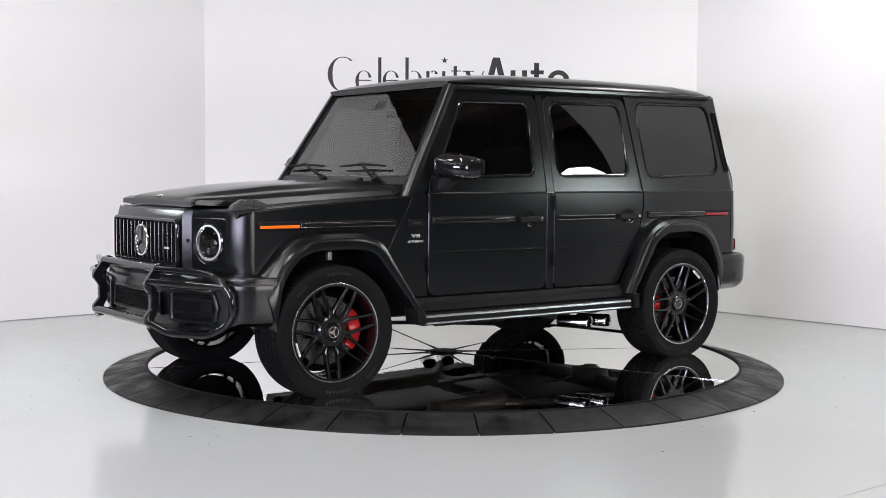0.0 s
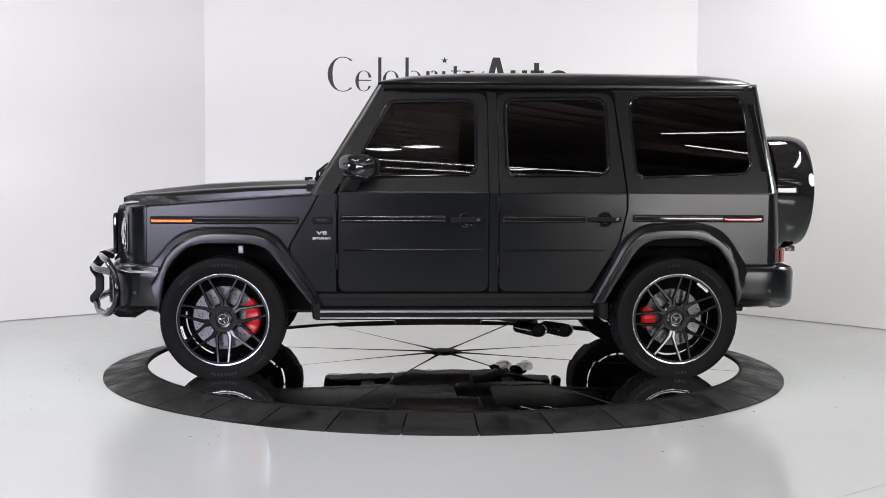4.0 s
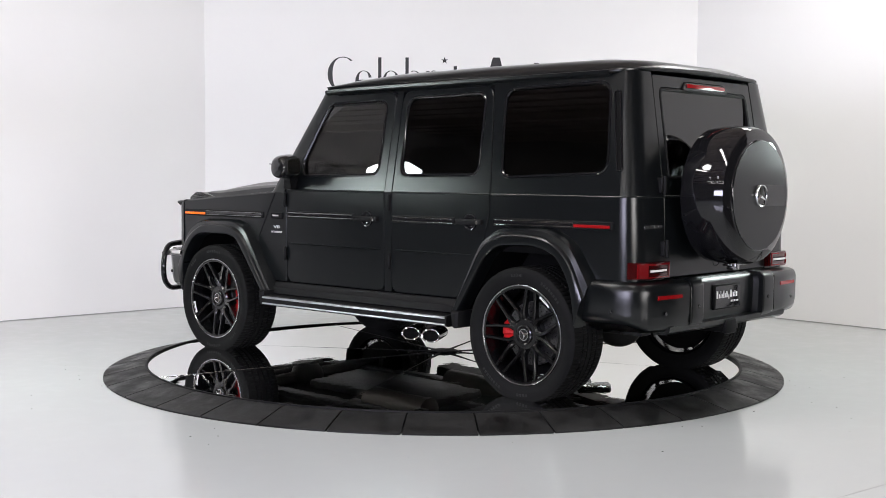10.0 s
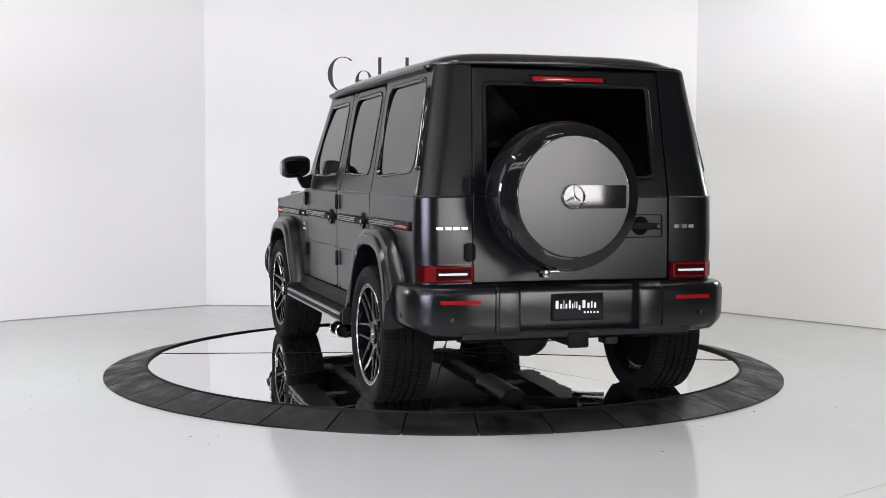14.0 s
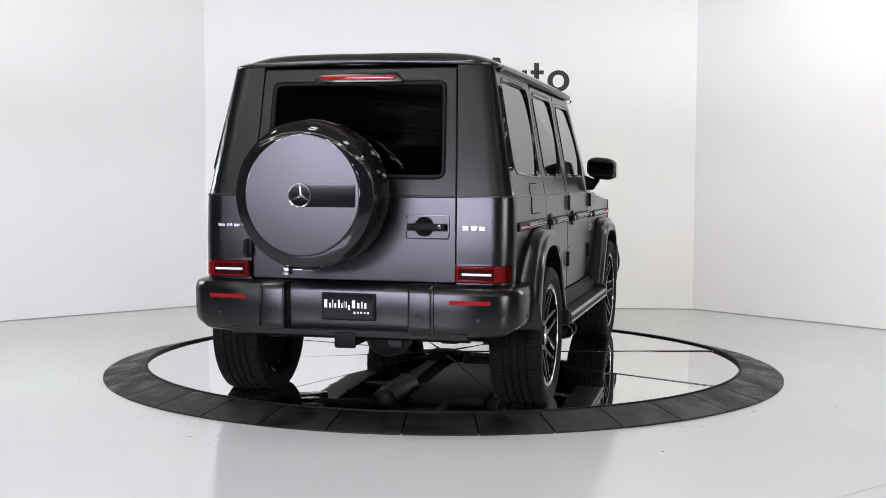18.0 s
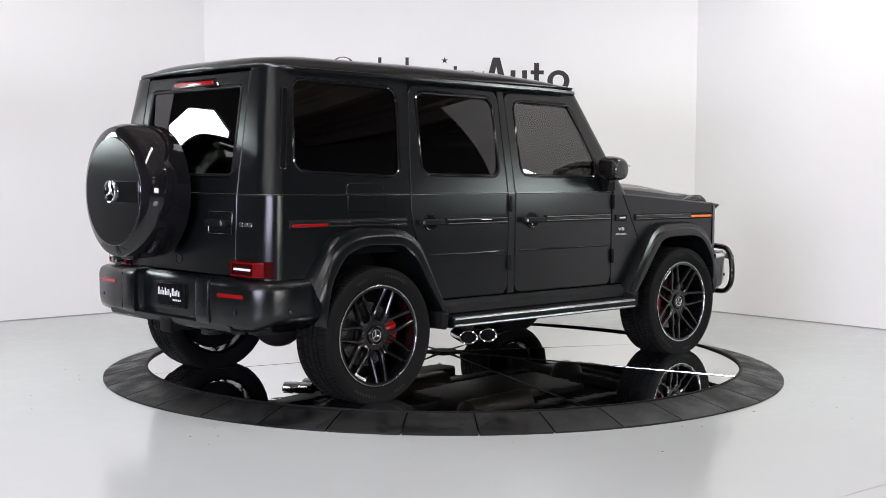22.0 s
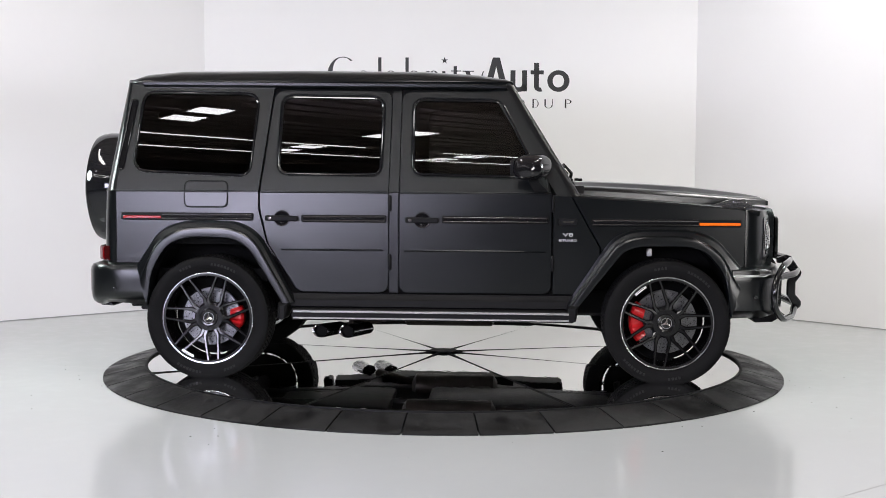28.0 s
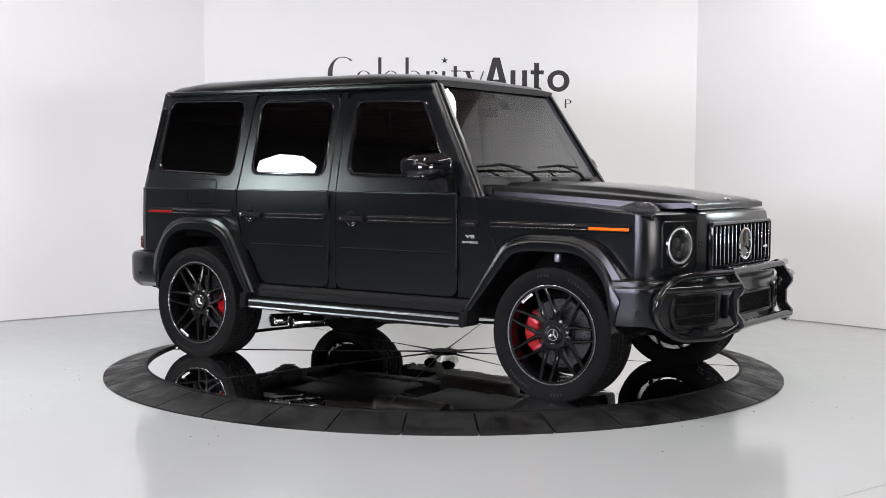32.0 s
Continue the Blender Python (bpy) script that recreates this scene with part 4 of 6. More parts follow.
rear_plan = [(-1.84, 0.80, 0, 0), (-1.84, 0.925, 0, 0.6), (-2.0, 0.94, 0, 1), (-2.12, 0.93, -0.3, 1), (-2.20, 0.89, -0.8, 0.7), (-2.245, 0.82, -1, 0.2), (-2.268, 0.6, -1, 0), (-2.272, 0.36, -1, 0), (-2.212, 0.33, -1, 0), (-2.212, 0.1, -1, 0)]
rbump = plan_loft("rear_bumper", rear_plan, [(0.448, -0.075), (0.455, -0.045), (0.472, -0.02), (0.50, -0.008), (0.55, -0.002), (0.685, 0.0), (0.708, -0.005), (0.725, -0.016), (0.738, -0.05)], M_PAINT, "matte black rear bumper", 0.05)
front_plan = [(1.82, 0.80, 0, 0), (1.82, 0.965, 0, 0.5), (1.95, 0.955, 0.2, 1), (2.04, 0.92, 0.6, 0.8), (2.12, 0.82, 0.9, 0.4), (2.19, 0.62, 1, 0.1), (2.235, 0.42, 1, 0), (2.25, 0.15, 1, 0)]
fbump = plan_loft("front_bumper", front_plan, [(0.405, -0.08), (0.43, -0.02), (0.50, -0.005), (0.66, 0.0), (0.70, 0.0), (0.735, -0.02), (0.75, -0.09)], M_PAINT, "matte black front bumper", 0.05)

# spare wheel cover
SP = Vector((-2.250, 0.151, 1.206))
bm = bmesh.new()
revolve(bm, [(0.0001, 0.255), (0.308, 0.255), (0.311, 0.253), (0.314, 0.247), (0.36, 0.238), (0.372, 0.232), (0.385, 0.20), (0.391, 0.15), (0.390, 0.05), (0.382, -0.025), (0.35, -0.045), (0.0001, -0.045)], 72, Matrix.Translation(SP) @ Matrix.Rotation(radians(-90), 4, "Y"))
spare = part("spare_wheel_cover", bm, M_GLOSS, suv, "black spare wheel cover", smooth=30)


# ---- wheels ----
M_MARK = mat("worn_rubber", (0.016, 0.016, 0.016), 0.6, spec=0.12)
def wheel_meshes(sg):
    """Parts of one wheel; its axis is y, the outside at sg."""
    Y = Matrix.Rotation(radians(-90 * sg), 4, "X")
    made = []
    bm = bmesh.new()
    prof = [(0.285, 0.115), (0.296, 0.130), (0.303, 0.134), (0.312, 0.1345), (0.33, 0.145), (0.358, 0.1475), (0.377, 0.143), (0.388, 0.134), (0.3935, 0.118), (0.395, 0.095), (0.395, 0.072)]
    prof += [(0.395, 0.070), (0.386, 0.068), (0.386, 0.060), (0.395, 0.058), (0.395, 0.026), (0.386, 0.024), (0.386, 0.017), (0.395, 0.015), (0.395, -0.015)]
    full = prof + [(r, -h) for r, h in prof[::-1]][1:]
    seg = 360
    rings = []
    for i in range(seg):
        a = 2 * math.pi * i / seg
        slot = i % 4 == 0
        ring_ = []
        for r, h in full:
            rr = r
            if slot and r > 0.38 and (0.0705 < abs(h) < 0.122):
                rr = r - 0.006
            if (i + 2) % 4 == 0 and 0.026 <= abs(h) <= 0.058 and r > 0.39:
                rr = r - 0.005
            ring_.append(bm.verts.new(Y @ Vector((rr * math.cos(a), rr * math.sin(a), h))))
        rings.append(ring_)
    for i in range(seg):
        a, b = rings[i], rings[(i + 1) % seg]
        for j in range(len(full) - 1):
            bm.faces.new((a[j], a[j + 1], b[j + 1], b[j]))
    made.append(("tyre", bm, M_RUBBER, "black rubber road tyre"))
    bm = bmesh.new()
    revolve(bm, [(0.27, 0.128), (0.28, 0.128), (0.293, 0.131), (0.297, 0.124), (0.285, 0.10), (0.27, 0.06), (0.262, 0.0), (0.268, -0.12), (0.285, -0.128), (0.28, -0.10), (0.255, 0.0), (0.262, 0.07), (0.270, 0.12)], 96, Y, closed_profile=True)
    made.append(("rim_barrel", bm, M_RIM, "satin black rim"))
    bm = bmesh.new()
    revolve(bm, [(0.282, 0.1285), (0.284, 0.1325), (0.2895, 0.1335), (0.291, 0.1325), (0.291, 0.129)], 96, Y)
    made.append(("rim_edge", bm, M_SILVER, "bright machined rim edge"))
    # raised marks on the sidewall, in groups
    bm = bmesh.new()
    for a0, n in ((0.9, 8), (1.75, 4), (4.0, 8), (4.9, 4)):
        for k in range(n):
            a = a0 + k * 0.062
            loft(bm, [[Y @ Vector((r * math.cos(a + q), r * math.sin(a + q), h)) for q, h in ((0, 0.146), (0.006, 0.1482), (0.034, 0.1482), (0.04, 0.146))] for r in (0.338, 0.354)])
    made.append(("sidewall_marking", bm, M_MARK, "dull grey raised sidewall marks"))
    # seven forked spokes
    for k in range(7):
        bm = bmesh.new()
        a0 = 2 * math.pi * k / 7 + math.pi / 2
        for s in (-1, 1):
            stations = [(0.05, s * 0.10, 0.022, 0.092, 0.05), (0.095, s * 0.105, 0.0155, 0.097, 0.05), (0.122, s * 0.10, 0.0125, 0.102, 0.044), (0.15, s * 0.178, 0.0108, 0.106, 0.04), (0.20, s * 0.262, 0.0100, 0.113, 0.036), (0.262, s * 0.325, 0.0100, 0.124, 0.03), (0.279, s * 0.338, 0.0125, 0.127, 0.03)]
            loops = []
            for r, da, w, h, dep in stations:
                a = a0 + da
                c = Vector((r * math.cos(a), r * math.sin(a), h))
                t = Vector((-math.sin(a), math.cos(a), 0))
                loops.append([Y @ (c + t * q + Vector((0, 0, d))) for q, d in ((-w, -0.007), (-w * 0.5, 0.0), (w * 0.5, 0.0), (w, -0.007), (w * 0.85, -dep), (-w * 0.85, -dep))])
            loft(bm, loops)
        made.append(("spoke", bm, M_RIM, "forked satin black spoke"))
    made.append(("spoke_hub", disc(bmesh.new(), 0.094, 0.045, 0.0965, 40, Y, 0.01), M_RIM, "satin black wheel centre"))
    bm = bmesh.new()
    revolve(bm, [(0.058, 0.095), (0.056, 0.106), (0.05, 0.109), (0.04, 0.107), (0.038, 0.102), (0.0001, 0.102)], 40, Y)
    made.append(("hub_ring", bm, M_RIM, ""))
    bm = bmesh.new()
    revolve(bm, [(0.030, 0.102), (0.031, 0.107), (0.034, 0.107), (0.0355, 0.102)], 36, Y)
    for k in range(3):
        a = 2 * math.pi * k / 3 + math.pi / 2
        loft(bm, [[Y @ Vector((r * math.cos(a) - q * math.sin(a), r * math.sin(a) + q * math.cos(a), h)) for q, h in ((-w, 0.103), (0, 0.107), (w, 0.103))] for r, w in ((0.002, 0.008), (0.031, 0.0015))])
    made.append(("hub_emblem", bm, M_CHROME, "round chrome hub emblem"))
    return made


def brake_meshes(sg, big):
    Y = Matrix.Rotation(radians(-90 * sg), 4, "X")
    made = []
    R = 0.20 if big else 0.185
    bm = bmesh.new()
    revolve(bm, [(0.10, 0.02), (R, 0.02), (R, -0.012), (0.10, -0.012)], 64, Y, closed_profile=True)
    made.append(("brake_disc", bm, M_STEEL, "steel brake disc"))
    bm = bmesh.new()
    disc(bm, 0.10, -0.02, 0.045, 32, Y, 0.006)
    made.append(("hub", bm, M_CAST, ""))
    bm = bmesh.new()
    for k in range(60):                # drilled holes of the disc: black dots for the shade inside them
        a, r = 2 * math.pi * k / 60, (0.128, 0.148, 0.168)[k % 3] + (R - 0.185)
        disc(bm, 0.0042, 0.0205, 0.0212, 6, Y @ Matrix.Translation((r * math.cos(a), r * math.sin(a), 0)))
    made.append(("disc_holes", bm, M_DARK, "drilled holes"))
    bm = bmesh.new()
    disc(bm, 0.25, -0.075, -0.065, 48, Y)
    made.append(("dust_shield", bm, M_DARK, ""))
    return made, R


WX, WYC = 1.445, 0.826
for sg in (1, -1):
    first = None
    for fx, big in ((WX, True), (-WX, False)):
        w = new("wheel")
        w.parent = suv
        spin = {(1, True): 25.7, (1, False): -12.7, (-1, True): 9, (-1, False): -7}[(sg, big)]
        w.matrix_basis = pose(fx, sg * WYC, 0.395, 0, spin, 0)
        tagged(w, "black wheel with forked spokes and bright rim edge")
        if first is None:
            first = [part(n, b, m, w, l, smooth=30) for n, b, m, l in wheel_meshes(sg)]
            tagged(first[3], "dull grey raised sidewall marks", kind="stuff")
        else:
            for o in first:
                again(o, w)
        brk, R = brake_meshes(sg, big)
        for n, b, m, l in brk:
            o = part(n, b, m, w, l)
            if n == "disc_holes":
                tagged(o, kind="stuff")
        # caliper sits behind the axle at the front, before it at the rear
        Y = Matrix.Rotation(radians(-90 * sg), 4, "X")
        bm = bmesh.new()
        back = math.pi if big else 0.0
        loops = []
        for k in range(13):
            t = -1 + 2 * k / 12
            span = 0.62 if big else 0.36
            a = back + t * span
            ro, ri = R + 0.028 - 0.012 * t * t, R - 0.062 + 0.008 * t * t
            hh = 0.052 - 0.012 * t ** 4 - (0.008 if abs(k - 6) in (2, 5) else 0)
            c, s = math.cos(a), math.sin(a)
            pr = [(ri, -0.03), (ri, hh - 0.008), (ri + 0.012, hh), (ro - 0.015, hh), (ro, hh - 0.015), (ro, -0.03)]
            loops.append([(r * c, sg * h, r * s) for r, h in pr])
        loft(bm, loops)
        badge = {(1, True): 108.5, (1, False): -39, (-1, True): 39, (-1, False): 150}[(sg, big)]
        for r0, r1, a0, a1, h, mt, nm in ((0.255, 0.272, -0.16, 0.16, 0.124, M_WHITELENS, "rim_badge"), (0.261, 0.266, -0.10, 0.10, 0.1245, M_DARK, "badge_print")):
            bb = bmesh.new()
            lo = []
            for k in range(9):
                a = radians(90 + badge) + a0 + (a1 - a0) * k / 8
                lo.append([(-sg * r * math.cos(a), sg * hh, r * math.sin(a)) for r, hh in ((r0, h - 0.004), (r0, h), (r1, h + 0.003), (r1, h - 0.004))])
            loft(bb, lo)
            part(nm, bb, mt, w, "white label on the rim" if nm == "rim_badge" else "", at=pose(0, 0, 0, 0, -spin, 0))
        part("caliper", bm, M_CALIPER, w, "red brake caliper", at=pose(0, 0, 0, 0, -spin, 0))
    # wheel wells
    for fx, arcp in ((WX, F_ARC), (-WX, R_ARC)):
        bm = bmesh.new()
        pr = resample(arcp, 0.12, 24)
        loft(bm, [[(x, sg * y, z + 0.006) for x, z in pr] for y in (0.965, 0.55)], False, False)
        vs = [bm.verts.new((x, sg * 0.55, z + 0.006)) for x, z in pr]
        bm.faces.new(vs)
        part("wheel_well", bm, M_DARK, suv, smooth=0)


# ---- car details: front ----
def xn(y):
    """Where the nose stands at the distance y from the middle."""
    pts = [(0.0, 2.20), (0.44, 2.195), (0.485, 2.185), (0.515, 2.14), (0.72, 2.08), (0.79, 2.055), (0.85, 2.005), (0.877, 1.955)]
    for (a, xa), (b, xb) in zip(pts, pts[1:]):
        if y <= b:
            return xa + (xb - xa) * (y - a) / (b - a)
    return 1.95


M_BADGEBAR = mat("rear_badge", (0.22, 0.22, 0.225), 0.25, 0.9)
M_SIGNAL = mat("clear_signal_lens", (0.5, 0.5, 0.51), 0.05, spec=0.6, Transmission_Weight=0.93, IOR=1.3)
M_SLAT = mat("bright_slat_edge", (0.55, 0.55, 0.56), 0.2, 1.0)
M_DRL = mat("daylight_ring", (0.7, 0.7, 0.71), 0.25, 0.3)
M_SENSOR = mat("black_sensor", (0.008, 0.008, 0.009), 0.25)
M_BADGE = mat("grey_badge", (0.6, 0.6, 0.61), 0.4, 0.4)

gf = lambda u, v, d: Vector((2.198 + d, u, v))
G_OUT = round_poly([(-0.475, 0.775), (0.475, 0.775), (0.475, 1.05), (-0.475, 1.05)], 0.035)
bm = bmesh.new()
panel(bm, G_OUT, [offset(G_OUT, 0.022)], lambda u, v, d: gf(u, v, d + 0.02), 0.02, 0.006)
grille = part("grille", bm, M_GLOSS, suv, "black grille with upright bright slats")
bm = bmesh.new()
panel(bm, offset(G_OUT, 0.018), [], lambda u, v, d: gf(u, v, d + 0.004), 0.004, 0.001)
part("grille_backing", bm, M_DARK, grille, smooth=0)
for k in range(15):
    y = -0.42 + 0.06 * k
    bm = bmesh.new()
    loft(bm, [[(2.202, y - 0.010, z), (2.212, y - 0.009, z), (2.219, y - 0.004, z), (2.219, y + 0.004, z), (2.212, y + 0.009, z), (2.202, y + 0.010, z)] for z in (0.80, 1.025)])
    sl = part("slat", bm, M_GLOSS, grille, smooth=20)
    part("slat_edge", nbox(2.2165, 2.2225, y - 0.0038, y + 0.0038, 0.802, 1.023, 0.001), M_SLAT, sl, "thin bright edge")


def emblem(parent, m, r, disc_mat, name="emblem", label="round chrome emblem"):
    """Plain round badge: a ring and three tapering bars."""
    bm = bmesh.new()
    revolve(bm, [(r * 0.86, 0.0), (r * 0.88, 0.012), (r * 0.96, 0.014), (r, 0.006), (r, 0.0)], 44, m)
    for k in range(3):
        a = 2 * math.pi * k / 3 + math.pi / 2
        loft(bm, [[m @ Vector((q * math.cos(a) - w * math.sin(a), q * math.sin(a) + w * math.cos(a), h)) for w, h in ((-ww, 0.004), (0, 0.012), (ww, 0.004))] for q, ww in ((r * 0.02, r * 0.16), (r * 0.88, r * 0.025))])
    e = part(name, bm, M_CHROME, parent, label, smooth=25)
    if disc_mat:
        part("emblem_disc", disc(bmesh.new(), r * 0.87, -0.004, 0.004, 36, m), disc_mat, e if parent is suv else parent)
    return e


FRONT = lambda x, y, z: Matrix.Translation((x, y, z)) @ Matrix.Rotation(radians(90), 4, "Z") @ Matrix.Rotation(radians(90), 4, "X")
emblem(grille, FRONT(2.222, 0, 0.912), 0.098, M_GLOSS)
part("grille_badge", nbox(2.22, 2.226, 0.325, 0.385, 0.875, 0.887, 0.001), M_BADGE, grille, "small grey badge bar", smooth=0)
bm = bmesh.new()
tmp = Matrix.Translation((2.11, 0, 1.178)) @ Matrix.Rotation(radians(12), 4, "Y")
revolve(bm, [(0.0001, 0.004), (0.022, 0.004), (0.025, 0.0)], 24, tmp)
part("bonnet_badge", bm, M_CHROME, suv, "small chrome bonnet badge")

for sg in (1, -1):
    nf = lambda u, v, d: Vector((xn(u) + d * 0.95, sg * (u + d * 0.3), v))
    # lamp surround
    fr = round_poly([(0.520, 0.785), (0.795, 0.785), (0.795, 1.062), (0.520, 1.062)], 0.03)
    fr_in = [(0.655 + 0.117 * math.cos(2 * math.pi * k / 40), 0.922 + 0.12 * math.sin(2 * math.pi * k / 40)) for k in range(40)]
    bm = bmesh.new()
    panel(bm, fr, [fr_in], lambda u, v, d: nf(u, v, d + 0.006), 0.02, 0.005)
    lampset = part("headlamp", bm, M_PAINT, suv, "round headlamp in a black surround")
    n = Vector((0.957, sg * 0.29, 0)).normalized()
    zax = n
    xax = Vector((0, 0, 1)).cross(zax).normalized()
    yax = zax.cross(xax)
    m = Matrix((( xax.x, yax.x, zax.x, 2.085), (xax.y, yax.y, zax.y, sg * 0.655), (xax.z, yax.z, zax.z, 0.922), (0, 0, 0, 1))) @ Matrix.Diagonal((0.95, 0.95, 1, 1))
    bm = bmesh.new()
    revolve(bm, [(0.128, 0.0), (0.122, 0.018), (0.112, 0.024), (0.108, 0.020), (0.106, 0.006)], 56, m)
    part("lamp_bezel", bm, M_GLOSS, lampset)
    bm = bmesh.new()
    revolve(bm, [(0.107, 0.012), (0.106, 0.022), (0.099, 0.025), (0.094, 0.02), (0.094, 0.01)], 56, m)
    part("light_ring", bm, M_DRL, lampset, "pale daylight ring")
    bm = bmesh.new()
    revolve(bm, [(0.095, 0.006), (0.075, 0.012), (0.05, 0.004), (0.0001, 0.002)], 48, m)
    part("reflector", bm, M_DARKCHROME, lampset, "dark chrome reflector")
    for px, py, r in ((-0.03, 0.02, 0.034), (0.04, -0.005, 0.028), (-0.01, -0.05, 0.02)):
        bm = bmesh.new()
        mm = m @ Matrix.Translation((px, py, 0))
        revolve(bm, [(r, 0.004), (r, 0.016), (r * 0.85, 0.018), (r * 0.55, 0.024), (0.0001, 0.027)], 24, mm)
        part("projector", bm, M_GLOSS, lampset, "dark glass projector")
    bm = bmesh.new()
    revolve(bm, [(0.096, 0.012), (0.096, 0.026), (0.08, 0.034), (0.05, 0.04), (0.0001, 0.043), (0.0001, 0.040), (0.05, 0.037), (0.078, 0.031), (0.092, 0.024), (0.092, 0.012)], 48, m)
    part("lamp_glass", bm, M_LENS, lampset, "clear lamp glass")
    part("washer_cap", disc(bmesh.new(), 0.012, 0.0, 0.006, 16, Matrix.Translation((xn(0.505) + 0.008, sg * 0.512, 0.93)) @ Matrix.Rotation(radians(90), 4, "Y"), 0.002), M_SENSOR, lampset)
    # turn signal on the fender
    bm = bmesh.new()
    lo = []
    for x, w, h in ((1.72, 0.012, 0.004), (1.80, 0.038, 0.03), (1.865, 0.05, 0.055), (1.94, 0.05, 0.06), (1.985, 0.046, 0.036), (2.01, 0.042, 0.004)):
        zb = 1.122 - (x - 1.74) * 0.06
        h *= 0.95
        lo.append([(x, sg * (0.735 + w), zb), (x, sg * (0.735 + w * 0.8), zb + h * 0.75), (x, sg * (0.735 + w * 0.45), zb + h), (x, sg * (0.735 - w * 0.45), zb + h), (x, sg * (0.735 - w * 0.8), zb + h * 0.75), (x, sg * (0.735 - w), zb)])
    loft(bm, lo)
    sig = part("turn_signal", bm, M_SIGNAL, suv, "clear turn signal on the fender", smooth=20)
    bm = bmesh.new()
    box(bm, 1.80, 1.99, sg * 0.70, sg * 0.77, 1.10, 1.13, 0.006)
    part("signal_base", bm, M_PLASTIC, sig)
    part("signal_reflector", nbox(1.87, 1.94, sg * 0.715, sg * 0.755, 1.13, 1.165, 0.006), M_DARKCHROME, sig)
    # door mirror
    bm = bmesh.new()
    C = Vector((0.59, sg * 0.994, 1.362))
    loops = []
    for i in range(1, 18):
        t = -1 + 2 * i / 18
        k = (1 - abs(t) ** 3.0) ** (1 / 2.4)
        lo = []
        for j in range(28):
            a = 2 * math.pi * j / 28
            ca, sa = math.cos(a), math.sin(a)
            ex = math.copysign(abs(ca) ** 0.75, ca)
            ez = math.copysign(abs(sa) ** 0.8, sa)
            front = 0.11 if ex > 0 else 0.085
            lo.append((C.x + front * k * ex - 0.45 * 0.125 * t, C.y + sg * 0.125 * t, C.z + 0.08 * k * ez - 0.012 * t))
        loops.append(lo)
    loft(bm, loops)
    mir = part("door_mirror", bm, M_GLOSS, suv, "glossy black door mirror", smooth=50)
    mf = lambda u, v, d: Vector((C.x - 0.083 - d - 0.45 * u, C.y + sg * u, C.z + v))
    bm = bmesh.new()
    panel(bm, round_poly([(-0.098, -0.052), (0.098, -0.06), (0.102, 0.048), (-0.098, 0.062)], 0.035), [], mf, 0.02, 0.003)
    part("mirror_frame", bm, M_PLASTIC, mir)
    bm = bmesh.new()
    panel(bm, round_poly([(-0.09, -0.045), (0.09, -0.053), (0.094, 0.041), (-0.09, 0.055)], 0.03), [], lambda u, v, d: mf(u, v, d + 0.002), 0.004, 0.001)
    part("mirror_glass", bm, M_CHROME, mir, "mirror glass", smooth=0)
    bm = bmesh.new()
    loft(bm, [[(0.63, sg * 0.875, 1.205), (0.70, sg * 0.875, 1.21), (0.695, sg * 0.86, 1.31), (0.61, sg * 0.86, 1.31)], [(0.615, sg * 0.925, 1.205), (0.70, sg * 0.925, 1.21), (0.69, sg * 0.925, 1.285), (0.60, sg * 0.925, 1.285)], [(0.58, sg * 0.97, 1.27), (0.64, sg * 0.97, 1.27), (0.64, sg * 0.97, 1.31), (0.58, sg * 0.97, 1.31)]])
    part("mirror_foot", bm, M_PLASTIC, mir, smooth=0)
    part("mirror_stripe", box(bmesh.new(), 0.05, 0.106, -0.045, 0.04, 0.012, 0.018, 0.002, Matrix.Translation(C) @ Matrix.Rotation(radians(24.2 * sg), 4, "Z")), M_SMOKE, mir, "thin repeater lens")
    # front bumper corner intake
    xb = lambda y: 2.252 - max(0, y - 0.15) * 0.03 - max(0, y - 0.42) * 0.20 - max(0, y - 0.62) * 0.14
    bf = lambda u, v, d: Vector((xb(u) + d, sg * (u + d * 0.2), v))
    o = round_poly([(0.44, 0.455), (0.80, 0.465), (0.83, 0.56), (0.80, 0.665), (0.44, 0.66)], 0.04)
    bm = bmesh.new()
    panel(bm, o, [offset(o, 0.028)], lambda u, v, d: bf(u, v, d + 0.014), 0.03, 0.008)
    intake = part("air_intake", bm, M_PAINT, suv, "black corner air intake with mesh")
    bm = bmesh.new()
    panel(bm, offset(o, 0.02), [], lambda u, v, d: bf(u, v, d + 0.003), 0.008, 0.001)
    part("intake_backing", bm, M_DARK, intake, smooth=0)
    for z in (0.525, 0.60):
        bm = bmesh.new()
        panel(bm, round_poly([(0.47, z - 0.008), (0.79, z - 0.008), (0.79, z + 0.008), (0.47, z + 0.008)], 0.004, 2), [], lambda u, v, d: bf(u, v, d + 0.014), 0.014, 0.004)
        part("intake_bar", bm, M_PLASTIC, intake)
    bm = bmesh.new()
    panel(bm, round_poly([(0.70, 0.535), (0.785, 0.535), (0.785, 0.59), (0.70, 0.59)], 0.012, 3), [], lambda u, v, d: bf(u, v, d + 0.012), 0.012, 0.004)
    part("tow_cover", bm, M_PLASTIC, intake)
    bm = bmesh.new()
